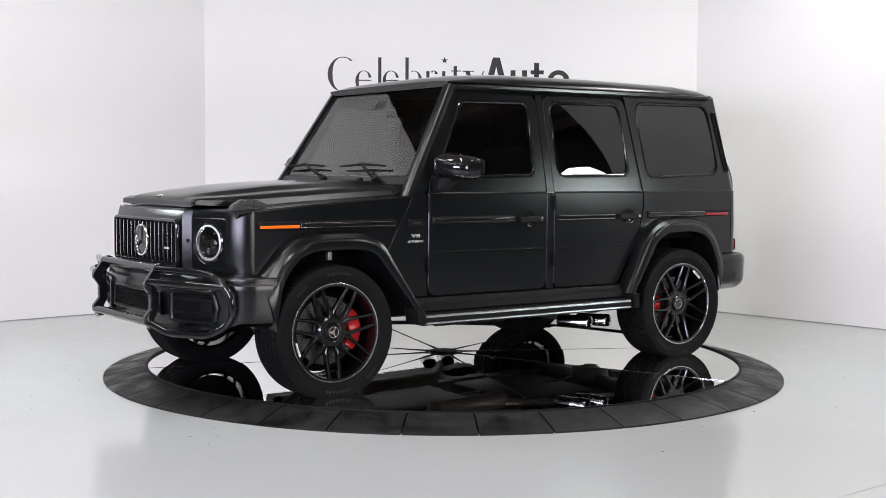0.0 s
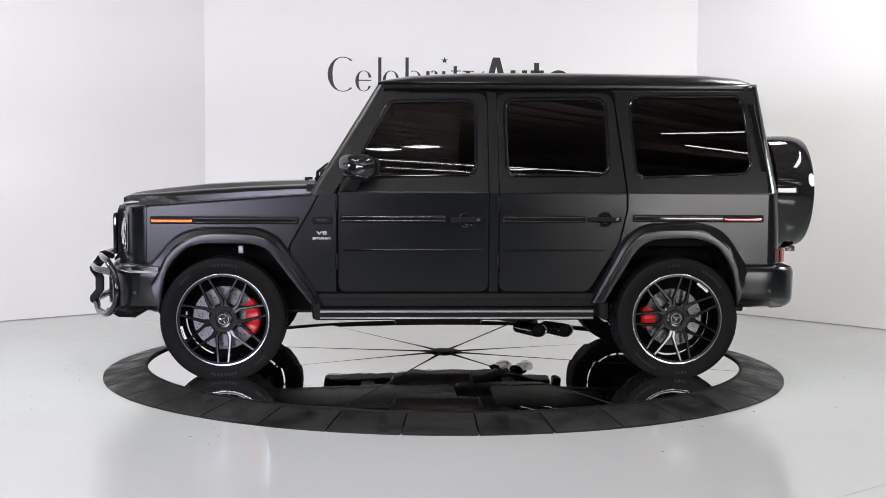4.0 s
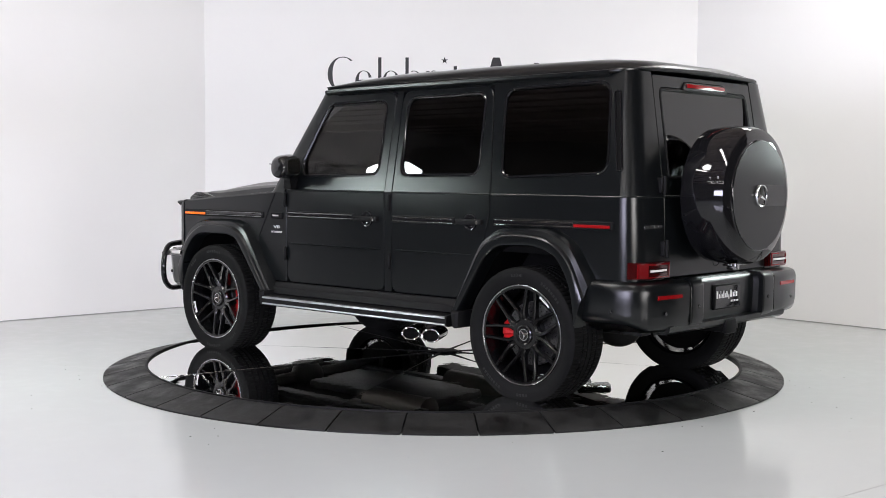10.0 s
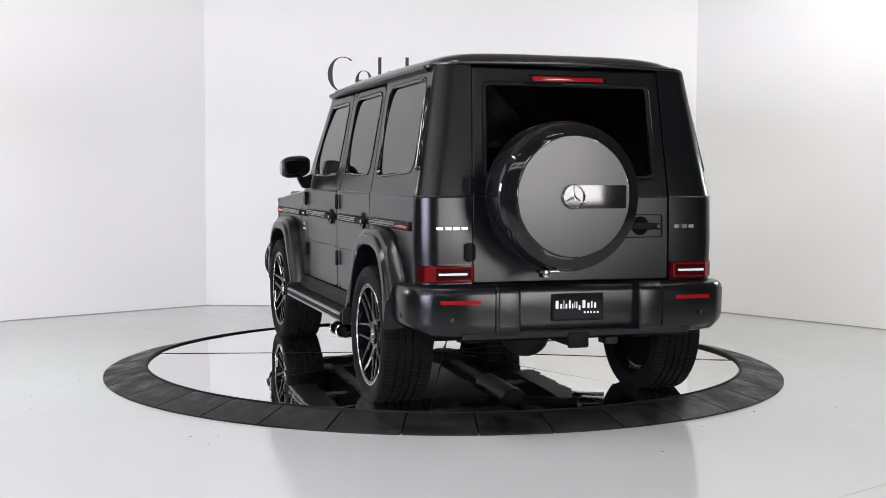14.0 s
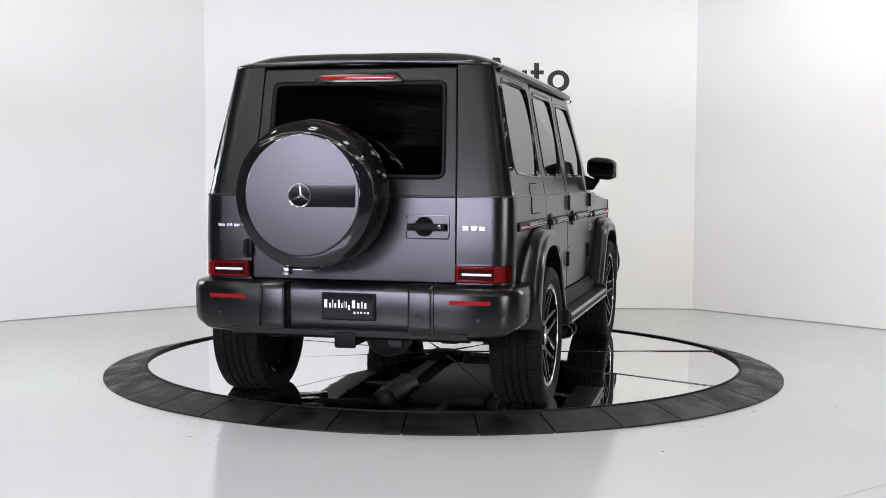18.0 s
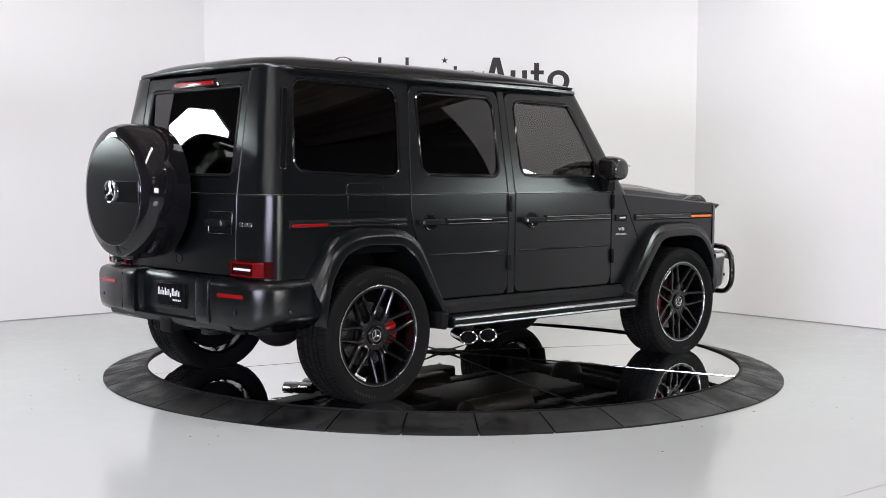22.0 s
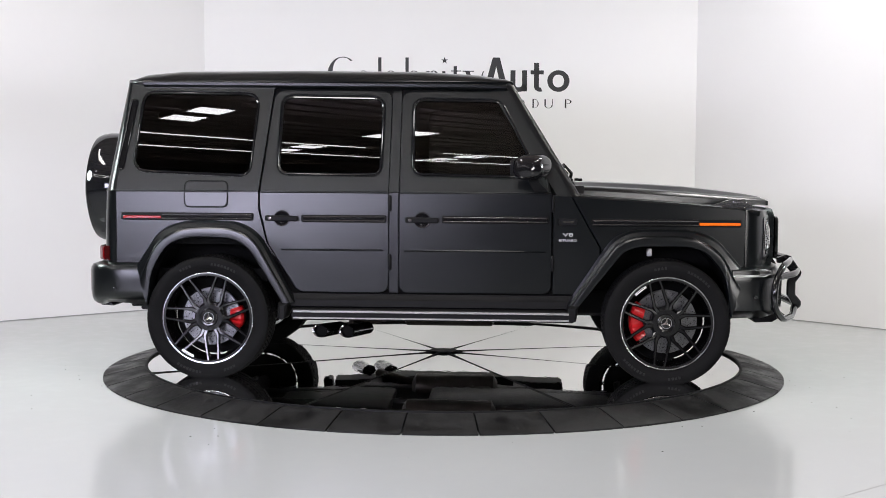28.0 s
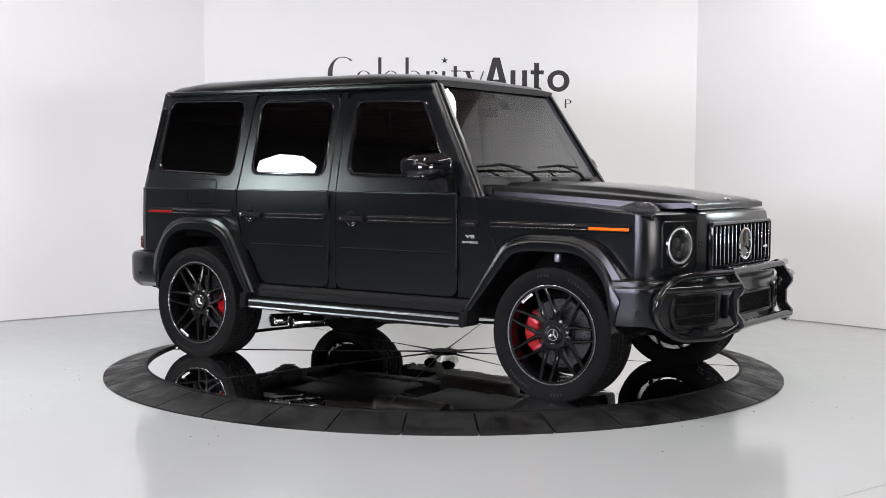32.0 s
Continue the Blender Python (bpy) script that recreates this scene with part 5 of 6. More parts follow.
    for z0 in (0.487, 0.618):
        for r_ in range(3):
            for k in range(15):
                y = 0.475 + k * 0.021 + (r_ % 2) * 0.0105
                z = z0 + r_ * 0.014
                c = [bf(y + 0.011 * math.cos(a), z + 0.009 * math.sin(a), 0.008) for a in (0, math.pi / 2, math.pi, 3 * math.pi / 2)]
                i_ = [bf(y + 0.007 * math.cos(a), z + 0.0055 * math.sin(a), 0.006) for a in (0, math.pi / 2, math.pi, 3 * math.pi / 2)]
                vo, vi = [bm.verts.new(p) for p in c], [bm.verts.new(p) for p in i_]
                for q in range(4):
                    bm.faces.new((vo[q], vo[(q + 1) % 4], vi[(q + 1) % 4], vi[q]))
    tagged(part("intake_mesh", bm, M_PLASTIC, intake, smooth=0), "black plastic mesh", kind="stuff")
    part("parking_sensor", disc(bmesh.new(), 0.012, -0.004, 0.003, 18, Matrix.Translation((1.99, sg * 0.95, 0.565)) @ Matrix.Rotation(radians(-90 * sg), 4, "X"), 0.001), M_SENSOR, fbump)
    # a ledge where the bumper meets the flare
    bm = bmesh.new()
    loft(bm, [[(x, sg * y, z) for y, z in ((0.86, 0.70), (w, 0.69), (w + 0.012, 0.705), (w + 0.008, 0.728), (0.86, 0.738))] for x, w in ((1.84, 0.968), (1.95, 0.958), (2.04, 0.92), (2.10, 0.85))])
    part("bumper_ledge", bm, M_PAINT, fbump, smooth=40)

# middle air intake and skid plate
bm = bmesh.new()
o = round_poly([(-0.36, 0.49), (0.36, 0.49), (0.345, 0.63), (-0.345, 0.63)], 0.02)
cf = lambda u, v, d: Vector((2.25 + d, u, v))
panel(bm, o, [offset(o, 0.016)], lambda u, v, d: cf(u, v, d + 0.018), 0.03, 0.006)
mid_in = part("air_intake", bm, M_PAINT, suv, "wide middle air intake with mesh")
bm = bmesh.new()
panel(bm, offset(o, 0.012), [], lambda u, v, d: cf(u, v, d + 0.006), 0.006, 0.001)
part("intake_backing", bm, M_DARK, mid_in, smooth=0)
bm = bmesh.new()
for r_ in range(7):
    for k in range(31):
        y, z = -0.325 + k * 0.0215 + (r_ % 2) * 0.0107, 0.51 + r_ * 0.0165
        vo = [bm.verts.new(cf(y + 0.0112 * math.cos(a), z + 0.011 * math.sin(a), 0.012)) for a in (0, math.pi / 2, math.pi, 3 * math.pi / 2)]
        vi = [bm.verts.new(cf(y + 0.0075 * math.cos(a), z + 0.0075 * math.sin(a), 0.009)) for a in (0, math.pi / 2, math.pi, 3 * math.pi / 2)]
        for q in range(4):
            bm.faces.new((vo[q], vo[(q + 1) % 4], vi[(q + 1) % 4], vi[q]))
tagged(part("intake_mesh", bm, M_PLASTIC, mid_in, smooth=0), "black plastic mesh", kind="stuff")
bm = bmesh.new()
loft(bm, [[(2.05, y, 0.37), (2.16, y, 0.375), (2.24, y, 0.425), (2.20, y, 0.45), (2.0, y, 0.44)] for y in (-0.62, -0.5, 0.5, 0.62)])
part("skid_plate", bm, M_PLASTIC, fbump, "black skid plate", smooth=30)

# brush guard of glossy black tube and plate
guard = new("brush_guard")
guard.parent = suv
tagged(guard, "glossy black steel brush guard")
for sg in (1, -1):
    y0 = 0.42
    GX = -0.012
    prof = [(2.24, 0.775), (2.30, 0.80), (2.335, 0.775), (2.40, 0.685), (2.395, 0.66), (2.362, 0.615), (2.362, 0.535), (2.40, 0.49), (2.40, 0.465), (2.365, 0.425), (2.33, 0.42), (2.345, 0.47), (2.31, 0.53), (2.31, 0.62), (2.34, 0.675), (2.28, 0.745), (2.24, 0.74)]
    bm = bmesh.new()
    panel(bm, round_poly(prof, 0.012, 3), [], lambda u, v, d: Vector((u + GX, sg * (y0 + d), v)), 0.035, 0.005)
    part("guard_plate", bm, M_GLOSS, guard, "zigzag black plate", smooth=25)
    bm = bmesh.new()
    tube(bm, bend([(2.31, sg * 0.41, 0.765), (2.235, sg * 0.70, 0.765), (2.17, sg * 0.86, 0.755), (2.105, sg * 0.945, 0.655), (2.10, sg * 0.95, 0.50), (2.18, sg * 0.84, 0.415), (2.30, sg * 0.55, 0.408), (2.345, sg * 0.42, 0.455)], 0.07, 6), 0.021, 12)
    part("guard_loop", bm, M_GLOSS, guard)
    bm = bmesh.new()
    tube(bm, bend([(2.36, sg * 0.41, 0.695), (2.28, sg * 0.70, 0.695), (2.13, sg * 0.92, 0.69)], 0.1, 5), 0.021, 12)
    part("guard_bar", bm, M_GLOSS, guard)
for x, z in ((2.305, 0.768), (2.365, 0.468)):
    part("guard_bar", tube(bmesh.new(), [(x, -0.41, z), (x, 0.41, z)], 0.024, 14), M_GLOSS, guard)

# wipers and cowl details
for y0, y1, yb in ((0.48, -0.02, 0.48), (-0.28, -0.75, -0.155)):
    wi = new("wiper")
    wi.parent = suv
    tagged(wi, "black wiper resting on the windscreen")
    piv = Vector((xw(1.27) + 0.03, yb, 1.285))
    tip = Vector((xw(1.375) + 0.035, (y0 + y1) / 2, 1.385))
    part("arm", tube(bmesh.new(), [piv, piv.lerp(tip, 0.3) + Vector((0.02, 0, 0.01)), tip], [0.012, 0.011, 0.006], 8), M_PLASTIC, wi)
    part("blade", tube(bmesh.new(), [(xw(1.36) + 0.02, y1 - 0.02, 1.362), (xw(1.375) + 0.028, (y0 + y1) / 2, 1.376), (xw(1.365) + 0.02, y0 + 0.03, 1.366)], [0.006, 0.010, 0.006], 8), M_PLASTIC, wi)
    part("pivot", disc(bmesh.new(), 0.021, -0.03, 0.012, 16, Matrix.Translation(piv) @ Matrix.Rotation(radians(40), 4, "Y"), 0.004), M_PLASTIC, wi)
for y in (-0.05, 0.42):
    part("washer_nozzle", nbox(0.93, 0.96, y - 0.02, y + 0.02, 1.262, 1.29, 0.005), M_PLASTIC, suv)

# ---- car details: rear ----
for sg in (1, -1):
    tl = [(-2.194, 0.577), (-2.197, 0.74), (-2.188, 0.785), (-2.158, 0.83), (-2.105, 0.862)]
    tln = tl + [(-2.09, 0.82), (-2.13, 0.577)]
    bm = bmesh.new()
    loft(bm, [[(x, sg * y, z) for x, y in tln] for z in (0.752, 0.842)])
    lamp = part("tail_lamp", bm, M_REDDARK, suv, "dark red rear lamp with a white bar", smooth=30)

    def strip(z0, z1, a, b, push, material, nm, lab, sg=sg):
        """A band on the lamp's face, from a to b along its curve."""
        q = []
        for k in range(9):
            s = a + (b - a) * k / 8
            i = min(3, int(s * 4))
            f_ = s * 4 - i
            x, y = (tl[i][0] + (tl[i + 1][0] - tl[i][0]) * f_, tl[i][1] + (tl[i + 1][1] - tl[i][1]) * f_)
            q.append((x, y))
        bm = bmesh.new()
        loft(bm, [[(x - push, sg * (y + push * 0.5), z0), (x - push, sg * (y + push * 0.5), z1), (x + 0.01, sg * (y - 0.01), z1), (x + 0.01, sg * (y - 0.01), z0)] for x, y in q])
        part(nm, bm, material, lamp, lab, smooth=20)

    strip(0.826, 0.836, 0.012, 0.80, 0.004, M_REDMID, "red_band", "red lens")
    strip(0.757, 0.765, 0.012, 0.80, 0.004, M_REDMID, "red_band", "red lens")
    strip(0.765, 0.826, 0.012, 0.028, 0.004, M_REDMID, "red_band", "red lens")
    strip(0.765, 0.826, 0.50, 0.80, 0.004, M_REDMID, "red_band", "red lens")
    strip(0.806, 0.809, 0.05, 0.46, 0.003, M_DARK, "lens_rib", "dark rib")
    strip(0.783, 0.786, 0.05, 0.46, 0.003, M_DARK, "lens_rib", "dark rib")
    strip(0.790, 0.802, 0.06, 0.42, 0.006, M_WHITELENS, "white_bar", "white lens bar")
    # bumper fittings
    part("reflector", loft(bmesh.new(), [[(x - 0.004, sg * y, 0.643), (x - 0.004, sg * y, 0.664), (x + 0.01, sg * y, 0.664), (x + 0.01, sg * y, 0.643)] for x, y in ((-2.268, 0.567), (-2.25, 0.78))]), M_RED, rbump, "red rear reflector")
    bm = bmesh.new()
    loft(bm, [[(x, sg * y, z) for x, z in ((-2.18, 0.485), (-2.264, 0.487), (-2.274 - p, 0.50), (-2.277 - p, 0.53), (-2.277 - p, 0.69), (-2.272 - p, 0.715), (-2.25, 0.737), (-2.15, 0.743))] for y, p in ((0.345, -0.006), (0.351, -0.001), (0.358, 0.0), (0.462, 0.0), (0.469, -0.001), (0.475, -0.006))])
    part("bumper_overrider", bm, M_PAINT, rbump, "black bumper upright", smooth=45)
    part("bumper_seam", nbox(-2.272, -2.262, sg * 0.483 - 0.0025, sg * 0.483 + 0.0025, 0.50, 0.71), M_DARK, rbump, smooth=0)
    part("parking_sensor", disc(bmesh.new(), 0.011, 0, 0.004, 18, Matrix.Translation((-2.276, sg * 0.40, 0.585)) @ Matrix.Rotation(radians(-90), 4, "Y"), 0.001), M_SENSOR, rbump)
    part("parking_sensor", disc(bmesh.new(), 0.011, 0, 0.004, 18, Matrix.Translation((-2.262, sg * 0.72, 0.565)) @ Matrix.Rotation(radians(-90), 4, "Y"), 0.001), M_SENSOR, rbump)
    part("parking_sensor", disc(bmesh.new(), 0.011, -0.003, 0.003, 18, Matrix.Translation((-2.05, sg * 0.938, 0.575)) @ Matrix.Rotation(radians(-90 * sg), 4, "X"), 0.001), M_SENSOR, rbump)
    # lower black apron
    bm = bmesh.new()
    loft(bm, [[(x, sg * y, z) for x, z in ((-2.15, 0.435), (-2.225, 0.44), (-2.247, 0.455), (-2.254, 0.485), (-2.2, 0.49))] for y in (0.0, 0.60, 0.66)])
    part("apron", bm, M_PAINT, rbump, "black apron", smooth=30)

# number plate with pale bars in the place of its print
plate = part("number_plate", nbox(-2.226, -2.206, -0.153, 0.147, 0.536, 0.683, 0.006), M_PLASTIC, rbump, "black dealer plate in a frame")
part("plate_face", nbox(-2.229, -2.225, -0.145, 0.139, 0.545, 0.674, 0.002), M_GLOSS, plate, smooth=0)
y = 0.133
for w, h, b in ((0.024, 0.043, 0), (0.014, 0.025, 0), (0.005, 0.042, 0), (0.014, 0.025, 0), (0.015, 0.042, 0), (0.009, 0.025, 0), (0.005, 0.036, 0), (0.008, 0.034, 0), (0.014, 0.025, 1), (0.026, 0.042, 0), (0.017, 0.028, 0), (0.011, 0.036, 0), (0.018, 0.028, 0)):
    z0 = 0.604 - (0.01 if b else 0)
    part("print_bar", nbox(-2.2315, -2.2285, y - w * 0.8, y - w * 0.15, z0, z0 + h), M_PLATEWHITE, plate, smooth=0)
    y -= w + 0.0052
for k in range(5):
    yy = -0.035 - k * 0.019
    part("print_bar", nbox(-2.2315, -2.2285, yy - 0.009, yy, 0.575, 0.586), M_PLATEWHITE, plate, smooth=0)

# brake lamp, gate fittings
bm = bmesh.new()
bf2 = lambda u, v, d: Vector((xr(v) - d, u, v))
panel(bm, round_poly([(-0.27, 1.805), (0.27, 1.805), (0.215, 1.858), (-0.215, 1.858)], 0.012, 3), [], lambda u, v, d: bf2(u, v, d + 0.014), 0.02, 0.006)
bl = part("brake_lamp", bm, M_GLOSS, gate, "high red brake lamp in a black housing")
part("brake_lens", nbox(xr(1.83) - 0.024, xr(1.83) - 0.005, -0.208, 0.208, 1.822, 1.845, 0.004), M_RED, bl, "red lens")
o = round_poly([(-0.537, 0.974), (-0.298, 0.974), (-0.298, 1.103), (-0.537, 1.103)], 0.015, 3)
bm = bmesh.new()
panel(bm, o, [offset(o, 0.006)], lambda u, v, d: bf2(u, v, d + 0.004), 0.006, 0.002)
hb = part("gate_handle", bm, M_GLOSS, gate, "black tailgate handle")
# nearly flat black disc; colour gives the shade of a hollow behind the grip
bm = bmesh.new()
revolve(bm, [(0.0001, 0.0012), (0.043, 0.0012), (0.05, 0.003), (0.053, 0.0)], 28, Matrix.Translation((xr(1.04) - 0.002, -0.40, 1.04)) @ Matrix.Rotation(radians(-90), 4, "Y"))
part("handle_recess", bm, M_DARK, hb)
part("grip", nbox(xr(1.04) - 0.045, xr(1.04) - 0.02, -0.52, -0.315, 1.02, 1.058, 0.008), M_PLASTIC, hb)
part("grip_post", nbox(xr(1.04) - 0.03, xr(1.04) + 0.005, -0.515, -0.47, 1.024, 1.054, 0.004), M_PLASTIC, hb)
part("lock", disc(bmesh.new(), 0.0115, 0, 0.005, 16, Matrix.Translation((xr(1.04) - 0.045, -0.492, 1.04)) @ Matrix.Rotation(radians(-90), 4, "Y"), 0.002), M_CHROME, hb, "chrome lock")
for z in (1.262, 0.91):
    bm = bmesh.new()
    box(bm, xr(z) - 0.028, xr(z) + 0.01, 0.565, 0.618, z - 0.042, z + 0.042, 0.006)
    tube(bm, [(xr(z) - 0.03, 0.594, z - 0.05), (xr(z) - 0.03, 0.594, z + 0.05)], 0.011, 10)
    part("gate_hinge", bm, M_PLASTIC, gate, "black exposed gate hinge")
bm = bmesh.new()
panel(bm, [(0.036 * math.cos(2 * math.pi * k / 24) + 0.016, 0.03 * math.sin(2 * math.pi * k / 24) + 0.815) for k in range(24)], [[(0.034 * math.cos(2 * math.pi * k / 24) + 0.016, 0.028 * math.sin(2 * math.pi * k / 24) + 0.815) for k in range(24)]], lambda u, v, d: bf2(u, v, d + 0.0015), 0.004, 0.0005)
part("cap", bm, M_DARK, gate)


def bars(parent, xs, z, h, push, label):
    """Plain badge bars on the rear face."""
    for y0, y1 in xs:
        bm = bmesh.new()
        panel(bm, [(y0, z - h / 2), (y1, z - h / 2), (y1, z + h / 2), (y0, z + h / 2)], [], lambda u, v, d: bf2(u, v, d + push), 0.005, 0.001)
        part("badge_bar", bm, M_BADGEBAR, parent, label, smooth=0)


bars(suv, [(0.735, 0.775), (0.69, 0.725), (0.645, 0.683), (0.60, 0.638)], 1.033, 0.018, 0.004, "chrome badge bar")
bars(suv, [(-0.608, -0.64), (-0.655, -0.688), (-0.698, -0.73)], 1.035, 0.022, 0.004, "chrome badge bar")

# spare cover face
REAR = lambda x, y, z: Matrix.Translation((x, y, z)) @ Matrix.Rotation(radians(-90), 4, "Z") @ Matrix.Rotation(radians(90), 4, "X")
bm = bmesh.new()
disc(bm, 0.307, 0.0, 0.0035, 72, Matrix.Translation((-2.5065, SP.y, SP.z)) @ Matrix.Rotation(radians(-90), 4, "Y"), 0.002)
face = part("cover_face", bm, M_PAINT, spare, "matte black round face")
bm = bmesh.new()
sf2 = lambda u, v, d: Vector((-2.5115 - d, u, v))
panel(bm, round_poly([(-0.138, SP.z - 0.06), (0.17, SP.z - 0.06), (0.17, SP.z + 0.06), (-0.138, SP.z + 0.06)], 0.008, 2), [], sf2, 0.003, 0.0012)
part("cover_strip", bm, M_GLOSS, spare, "glossy black strip", smooth=0)
emblem(spare, REAR(-2.511, 0.158, SP.z), 0.064, M_GLOSS)
bm = bmesh.new()
box(bm, -2.42, -2.36, 0.12, 0.30, 0.812, 0.824, 0.004)
box(bm, -2.44, -2.38, 0.25, 0.29, 0.79, 0.83, 0.004)
part("cover_latch", bm, M_DARKCHROME, spare, "dark metal latch")
bm = bmesh.new()
tube(bm, [(-2.10, 0.155, 1.205), (-2.30, 0.155, 1.205)], 0.11, 20)
part("spare_mount", bm, M_PLASTIC, spare)

# fuel flap on the right side
bm = bmesh.new()
o = round_poly([(-1.61, 1.10), (-1.335, 1.10), (-1.335, 1.262), (-1.61, 1.262)], 0.035)
panel(bm, cut(o, BELT - 0.004, False), [], side(-1, 0.004), 0.008, 0.003)
panel(bm, cut(o, BELT + 0.004, True), [], side(-1, 0.004), 0.008, 0.003)
flap = part("fuel_flap", bm, M_PAINT, suv, "matte black fuel flap")
o = offset(o, -0.006)
bm = bmesh.new()
panel(bm, cut(o, BELT - 0.004, False), [], side(-1, 0.0008), 0.004, 0.0004)
panel(bm, cut(o, BELT + 0.004, True), [], side(-1, 0.0008), 0.004, 0.0004)
part("flap_seam", bm, M_DARK, flap, smooth=0)


def lettering(text, size, m, material, parent):
    """Raised letters in the built-in font."""
    cu = bpy.data.curves.new("lettering", "FONT")
    cu.body, cu.size, cu.extrude, cu.align_x, cu.align_y = text, size, 0.0015, "CENTER", "CENTER"
    tmp_ob = new("lettering_source", cu)
    me = bpy.data.meshes.new_from_object(tmp_ob)
    bpy.data.objects.remove(tmp_ob)
    me.materials.append(material)
    ob = new("lettering", me)
    ob.parent, ob.matrix_basis = parent, m
    return tagged(ob, "small silver lettering")


for sg in (1, -1):
    rot = Matrix.Rotation(radians(180 if sg > 0 else 0), 4, "Z") @ Matrix.Rotation(radians(90), 4, "X")
    lettering("V8", 0.038, Matrix.Translation((0.83, sg * (ys(0.95) + 0.001), 0.938)) @ rot @ Matrix.Diagonal((1.6, 0.8, 1, 1)), M_BADGE, suv)
    lettering("BITURBO", 0.021, Matrix.Translation((0.83, sg * (ys(0.92) + 0.001), 0.903)) @ rot @ Matrix.Diagonal((1.35, 0.9, 1, 1)), M_BADGE, suv)

# ---- underside ----
under = new("underbody")
under.parent = suv
tagged(under, "dark underbody with frame rails and exhaust")
for sg in (1, -1):
    part("frame_rail", nbox(-2.0, 1.95, sg * 0.50 - 0.05, sg * 0.50 + 0.05, 0.40, 0.52, 0.01), M_CAST, under)
    for k, x in enumerate((-0.70, -0.53)):
        bm = bmesh.new()
        mm = Matrix.Translation((x, sg * 0.90, 0.322)) @ Matrix.Rotation(radians(-90 * sg), 4, "X") @ Matrix.Rotation(radians(-28), 4, "Y") @ Matrix.Diagonal((1.4, 0.98, 1, 1))
        revolve(bm, [(0.040, -0.16), (0.044, 0.05), (0.042, 0.06), (0.036, 0.055), (0.034, 0.0), (0.0001, -0.02)], 28, mm)
        tip = part("exhaust_tip", bm, M_TIP, under, "chrome oval exhaust tip")
        # black disc across the tip: the bore's shade is put into its colour
        part("tip_bore", disc(bmesh.new(), 0.0345, 0.02, 0.03, 24, mm), M_DARK, tip, "black disc for the shaded bore")
    part("exhaust_pipe", tube(bmesh.new(), bend([(-0.55, sg * 0.76, 0.34), (-0.35, sg * 0.55, 0.38), (0.3, sg * 0.28, 0.40), (1.0, sg * 0.22, 0.42)], 0.2), 0.035, 12), M_RUST, under, "heat-stained exhaust pipe")
    part("side_step_bracket", nbox(-0.6, -0.5, sg * 0.5, sg * 0.9, 0.42, 0.44), M_CAST, under)
    part("side_step_bracket", nbox(0.5, 0.6, sg * 0.5, sg * 0.9, 0.42, 0.44), M_CAST, under)
    for x in (-1.36, 1.40):
        bm = bmesh.new()
        tube(bm, [(0.05 * math.cos(k * 0.9) + x, sg * 0.58 + 0.05 * math.sin(k * 0.9), 0.42 + 0.008 * k) for k in range(34)], 0.008, 6)
        part("coil_spring", bm, M_CAST, under)
        part("damper", tube(bmesh.new(), [(x - 0.12, sg * 0.60, 0.33), (x - 0.06, sg * 0.58, 0.72)], 0.026, 10), M_CAST, under)
        if x > 0:
            part("damper_top", nbox(x - 0.062, x - 0.03, sg * 0.72 - 0.02, sg * 0.72 + 0.02, 0.80, 0.85, 0.006), M_BADGE, under)
    part("muffler", tube(bmesh.new(), [(-0.25, sg * 0.42, 0.40), (-0.22, sg * 0.42, 0.40), (0.35, sg * 0.42, 0.40), (0.38, sg * 0.42, 0.40)], [0.05, 0.10, 0.10, 0.05], 18), M_RUST, under, "brown exhaust silencer")
part("rear_axle", tube(bmesh.new(), [(-1.445, -0.72, 0.395), (-1.445, 0.72, 0.395)], 0.055, 14), M_CAST, under)
part("front_axle", tube(bmesh.new(), [(1.445, -0.72, 0.395), (1.445, 0.72, 0.395)], 0.05, 14), M_CAST, under)
bm = bmesh.new()
bmesh.ops.create_uvsphere(bm, u_segments=20, v_segments=12, radius=0.16, matrix=Matrix.Translation((-1.46, 0.0, 0.37)) @ Matrix.Diagonal((1, 0.9, 0.85, 1)))
part("differential", bm, M_CAST, under)
bm = bmesh.new()
bmesh.ops.create_uvsphere(bm, u_segments=20, v_segments=12, radius=0.13, matrix=Matrix.Translation((1.42, 0.1, 0.39)))
part("differential", bm, M_CAST, under)
part("drive_shaft", tube(bmesh.new(), [(-1.3, 0, 0.40), (0.2, 0.0, 0.44)], 0.035, 12), M_CAST, under)
part("gearbox_guard", nbox(-0.1, 1.2, -0.28, 0.28, 0.36, 0.44, 0.03), M_CAST, under)
part("fuel_tank", nbox(-1.2, -0.35, -0.34, 0.34, 0.38, 0.50, 0.04), M_PLASTIC, under)
part("cross_member", nbox(-2.05, -1.97, -0.6, 0.6, 0.43, 0.53, 0.01), M_CAST, under)
part("sway_bar", tube(bmesh.new(), bend([(-1.75, -0.62, 0.45), (-1.78, -0.5, 0.44), (-1.78, 0.5, 0.44), (-1.75, 0.62, 0.45)], 0.06), 0.014, 8), M_CAST, under)
tow = part("tow_hitch", nbox(-2.24, -1.98, -0.045, 0.055, 0.40, 0.475, 0.008), M_PLASTIC, under, "black tow hitch receiver")
part("hitch_cover", nbox(-2.262, -2.235, -0.055, 0.066, 0.392, 0.478, 0.012), M_PLASTIC, tow)
part("wiring_socket", nbox(-2.15, -2.05, -0.28, -0.20, 0.39, 0.45, 0.01), M_CAST, under)
part("steering_damper", tube(bmesh.new(), [(1.75, -0.35, 0.40), (1.75, 0.30, 0.40)], 0.025, 10), M_CAST, under)

# ---- cabin ----
cabin = new("cabin")
cabin.parent = suv
tagged(cabin, "black leather cabin behind tinted glass")


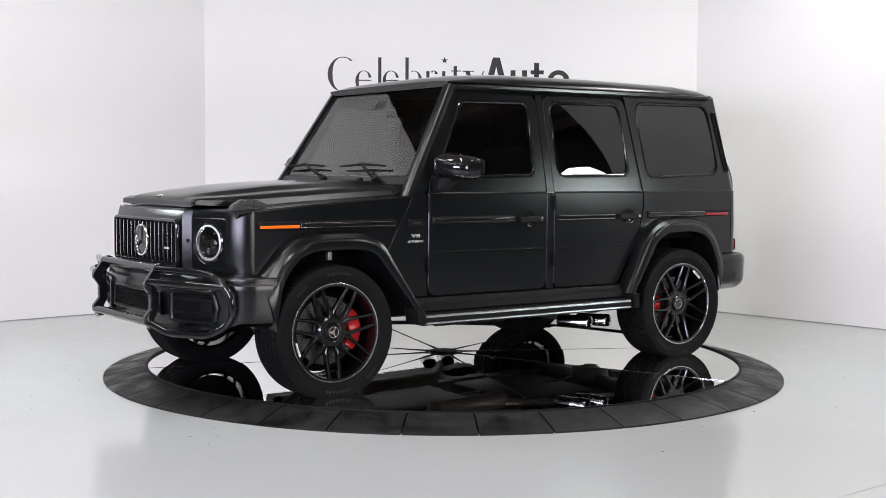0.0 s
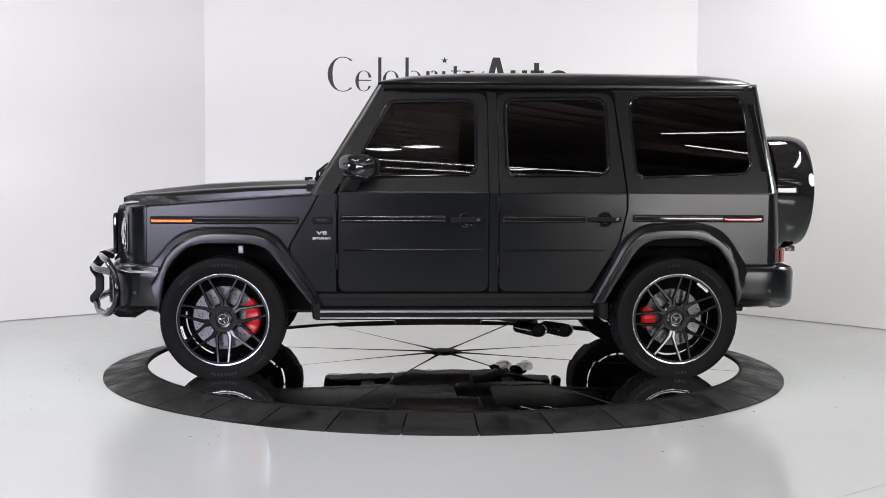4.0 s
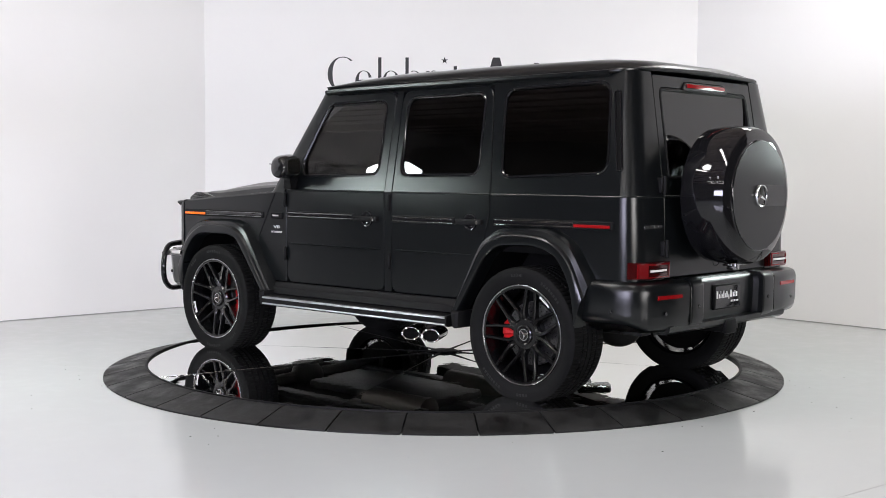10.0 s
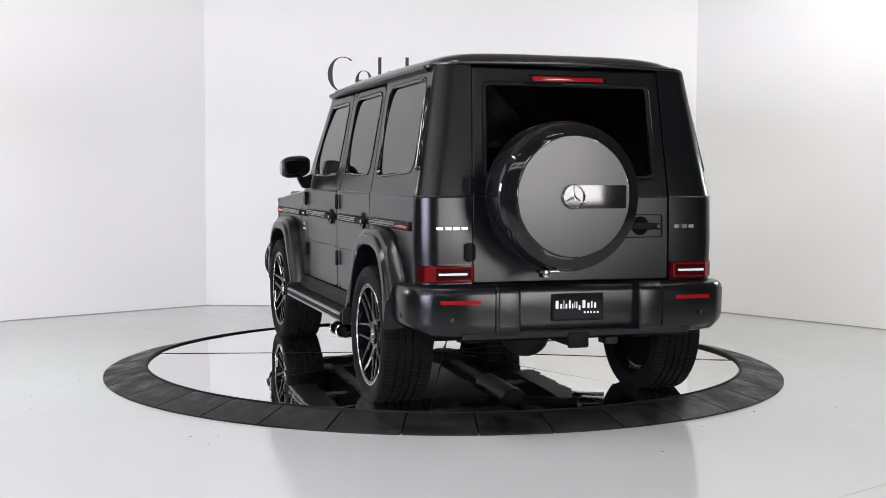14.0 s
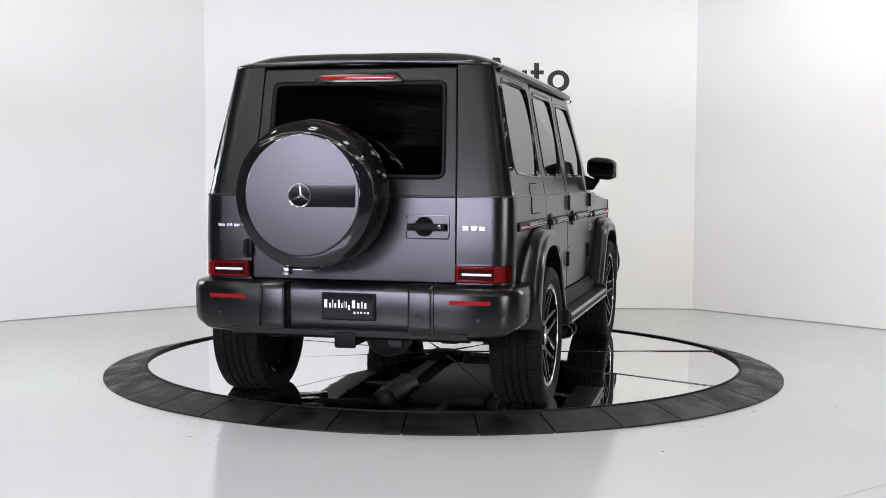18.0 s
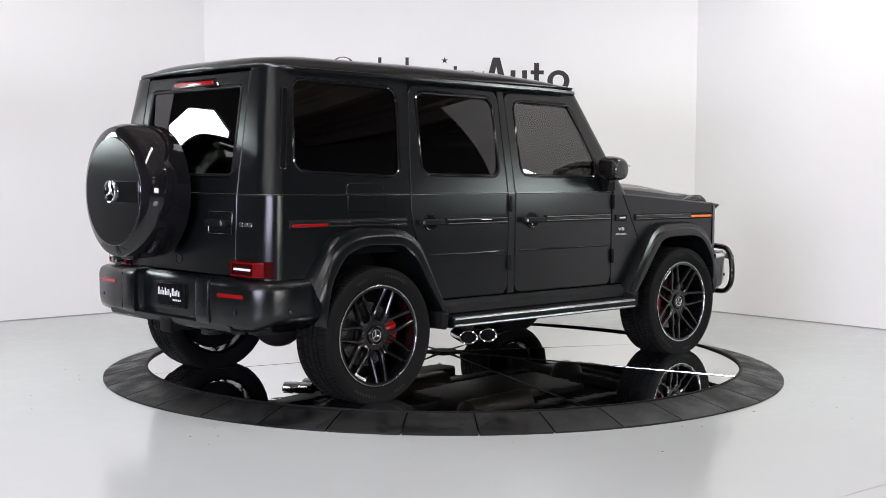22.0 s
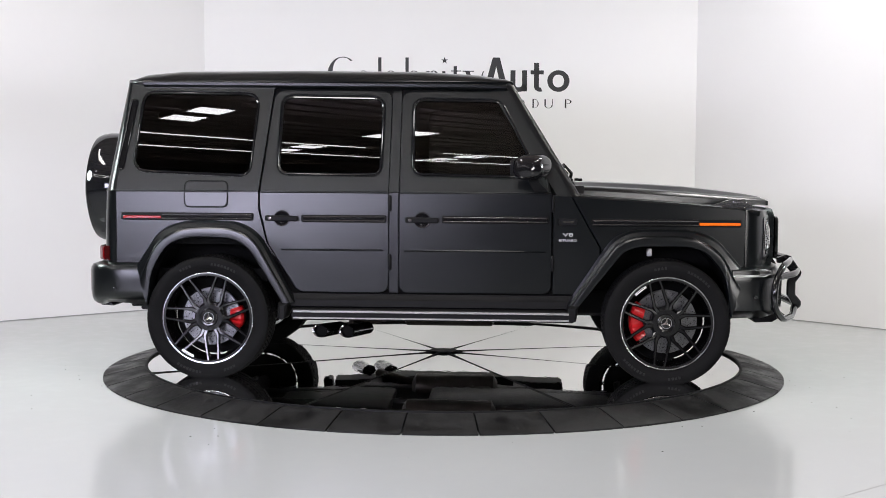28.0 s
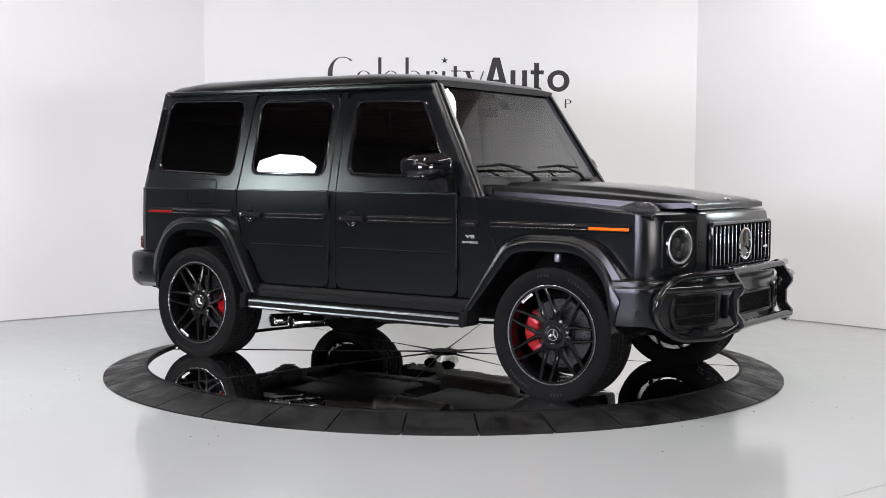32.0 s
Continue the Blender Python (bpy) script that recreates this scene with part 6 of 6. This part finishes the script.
def seat(x, y, w):
    s = new("seat")
    s.parent = cabin
    part("cushion", nbox(x - 0.25, x + 0.27, y - w, y + w, 0.78, 0.95, 0.05, seg=3), M_LEATHER, s)
    part("seat_back", box(bmesh.new(), -0.07, 0.07, -w, w, 0.0, 0.62, 0.05, Matrix.Translation((x - 0.25, y, 0.88)) @ Matrix.Rotation(radians(-10), 4, "Y"), 3), M_LEATHER, s)
    part("headrest", box(bmesh.new(), -0.05, 0.05, -0.13, 0.13, 0.66, 0.84, 0.04, Matrix.Translation((x - 0.25, y, 0.88)) @ Matrix.Rotation(radians(-10), 4, "Y"), 3), M_LEATHER, s)


for x, y, w in ((0.05, 0.38, 0.26), (0.05, -0.38, 0.26), (-0.85, 0.38, 0.30), (-0.85, -0.38, 0.30)):
    seat(x, y, w)
bm = bmesh.new()
loft(bm, [[(0.86, y, 1.20), (0.80, y, 1.285), (0.50, y, 1.27), (0.42, y, 1.20), (0.46, y, 0.95), (0.86, y, 0.9)] for y in (-0.78, -0.4, 0.0, 0.4, 0.78)])
part("dashboard", bm, M_LEATHER, cabin, smooth=30)
m = Matrix.Translation((0.36, 0.38, 1.20)) @ Matrix.Rotation(radians(65), 4, "Y")
bm = bmesh.new()
ringp = [m @ Vector((0.18 * math.cos(2 * math.pi * k / 36), 0.18 * math.sin(2 * math.pi * k / 36), 0)) for k in range(36)]
tube(bm, ringp, 0.016, 10, True)
for a in (0, math.pi / 2, math.pi):
    tube(bm, [m @ Vector((0.05 * math.cos(a), 0.05 * math.sin(a), 0.01)), m @ Vector((0.18 * math.cos(a), 0.18 * math.sin(a), 0))], 0.016, 8)
disc(bm, 0.06, -0.02, 0.03, 20, m, 0.01)
part("steering_wheel", bm, M_LEATHER, cabin, "black steering wheel")
part("headliner", nbox(-1.95, 0.40, -0.70, 0.70, 1.875, 1.895), M_DARK, cabin, smooth=0)
part("rear_view_mirror", nbox(0.36, 0.39, -0.12, 0.12, 1.70, 1.77, 0.012), M_PLASTIC, cabin)
part("sensor_box", box(bmesh.new(), -0.012, 0.0, -0.06, 0.06, -0.06, 0.06, 0.004, Matrix.Translation((xw(1.80) - 0.02, 0, 1.80)) @ Matrix.Rotation(radians(-33), 4, "Y")), M_PLASTIC, cabin)
for sg in (1, -1):
    part("door_card", nbox(-0.95, 0.66, sg * 0.80, sg * 0.84, 0.75, 1.26, 0.01), M_LEATHER, cabin)
part("cabin_floor", nbox(-2.0, 0.86, -0.8, 0.8, 0.62, 0.70), M_DARK, cabin, smooth=0)


def motions():
    """The disc and the car on it turn together."""
    turn = [(0, 216.26), (1, 207.81), (2, 199.46), (3, 191.16), (3.5, 187.17), (5.5, 173.17), (6, 169.49), (7, 161.81), (8, 153.51), (9, 145.1), (11, 130.04), (13, 115.27), (14.5, 103.89), (17, 83.8), (19, 67.52), (21, 51.42), (23, 35.24), (25.5, 15.9), (28, -3.21), (30, -18.81), (32, -34.84)]
    walk(table, [(t, pose(0, 0, 0, 0, 0, a)) for t, a in turn])
    rows = []
    for t, a in turn:
        m = Matrix.Rotation(radians(a), 4, "Z") @ Matrix.Translation((0.0, -0.042, 0))
        rows.append((t, m))
    walk(suv, rows)


motions()
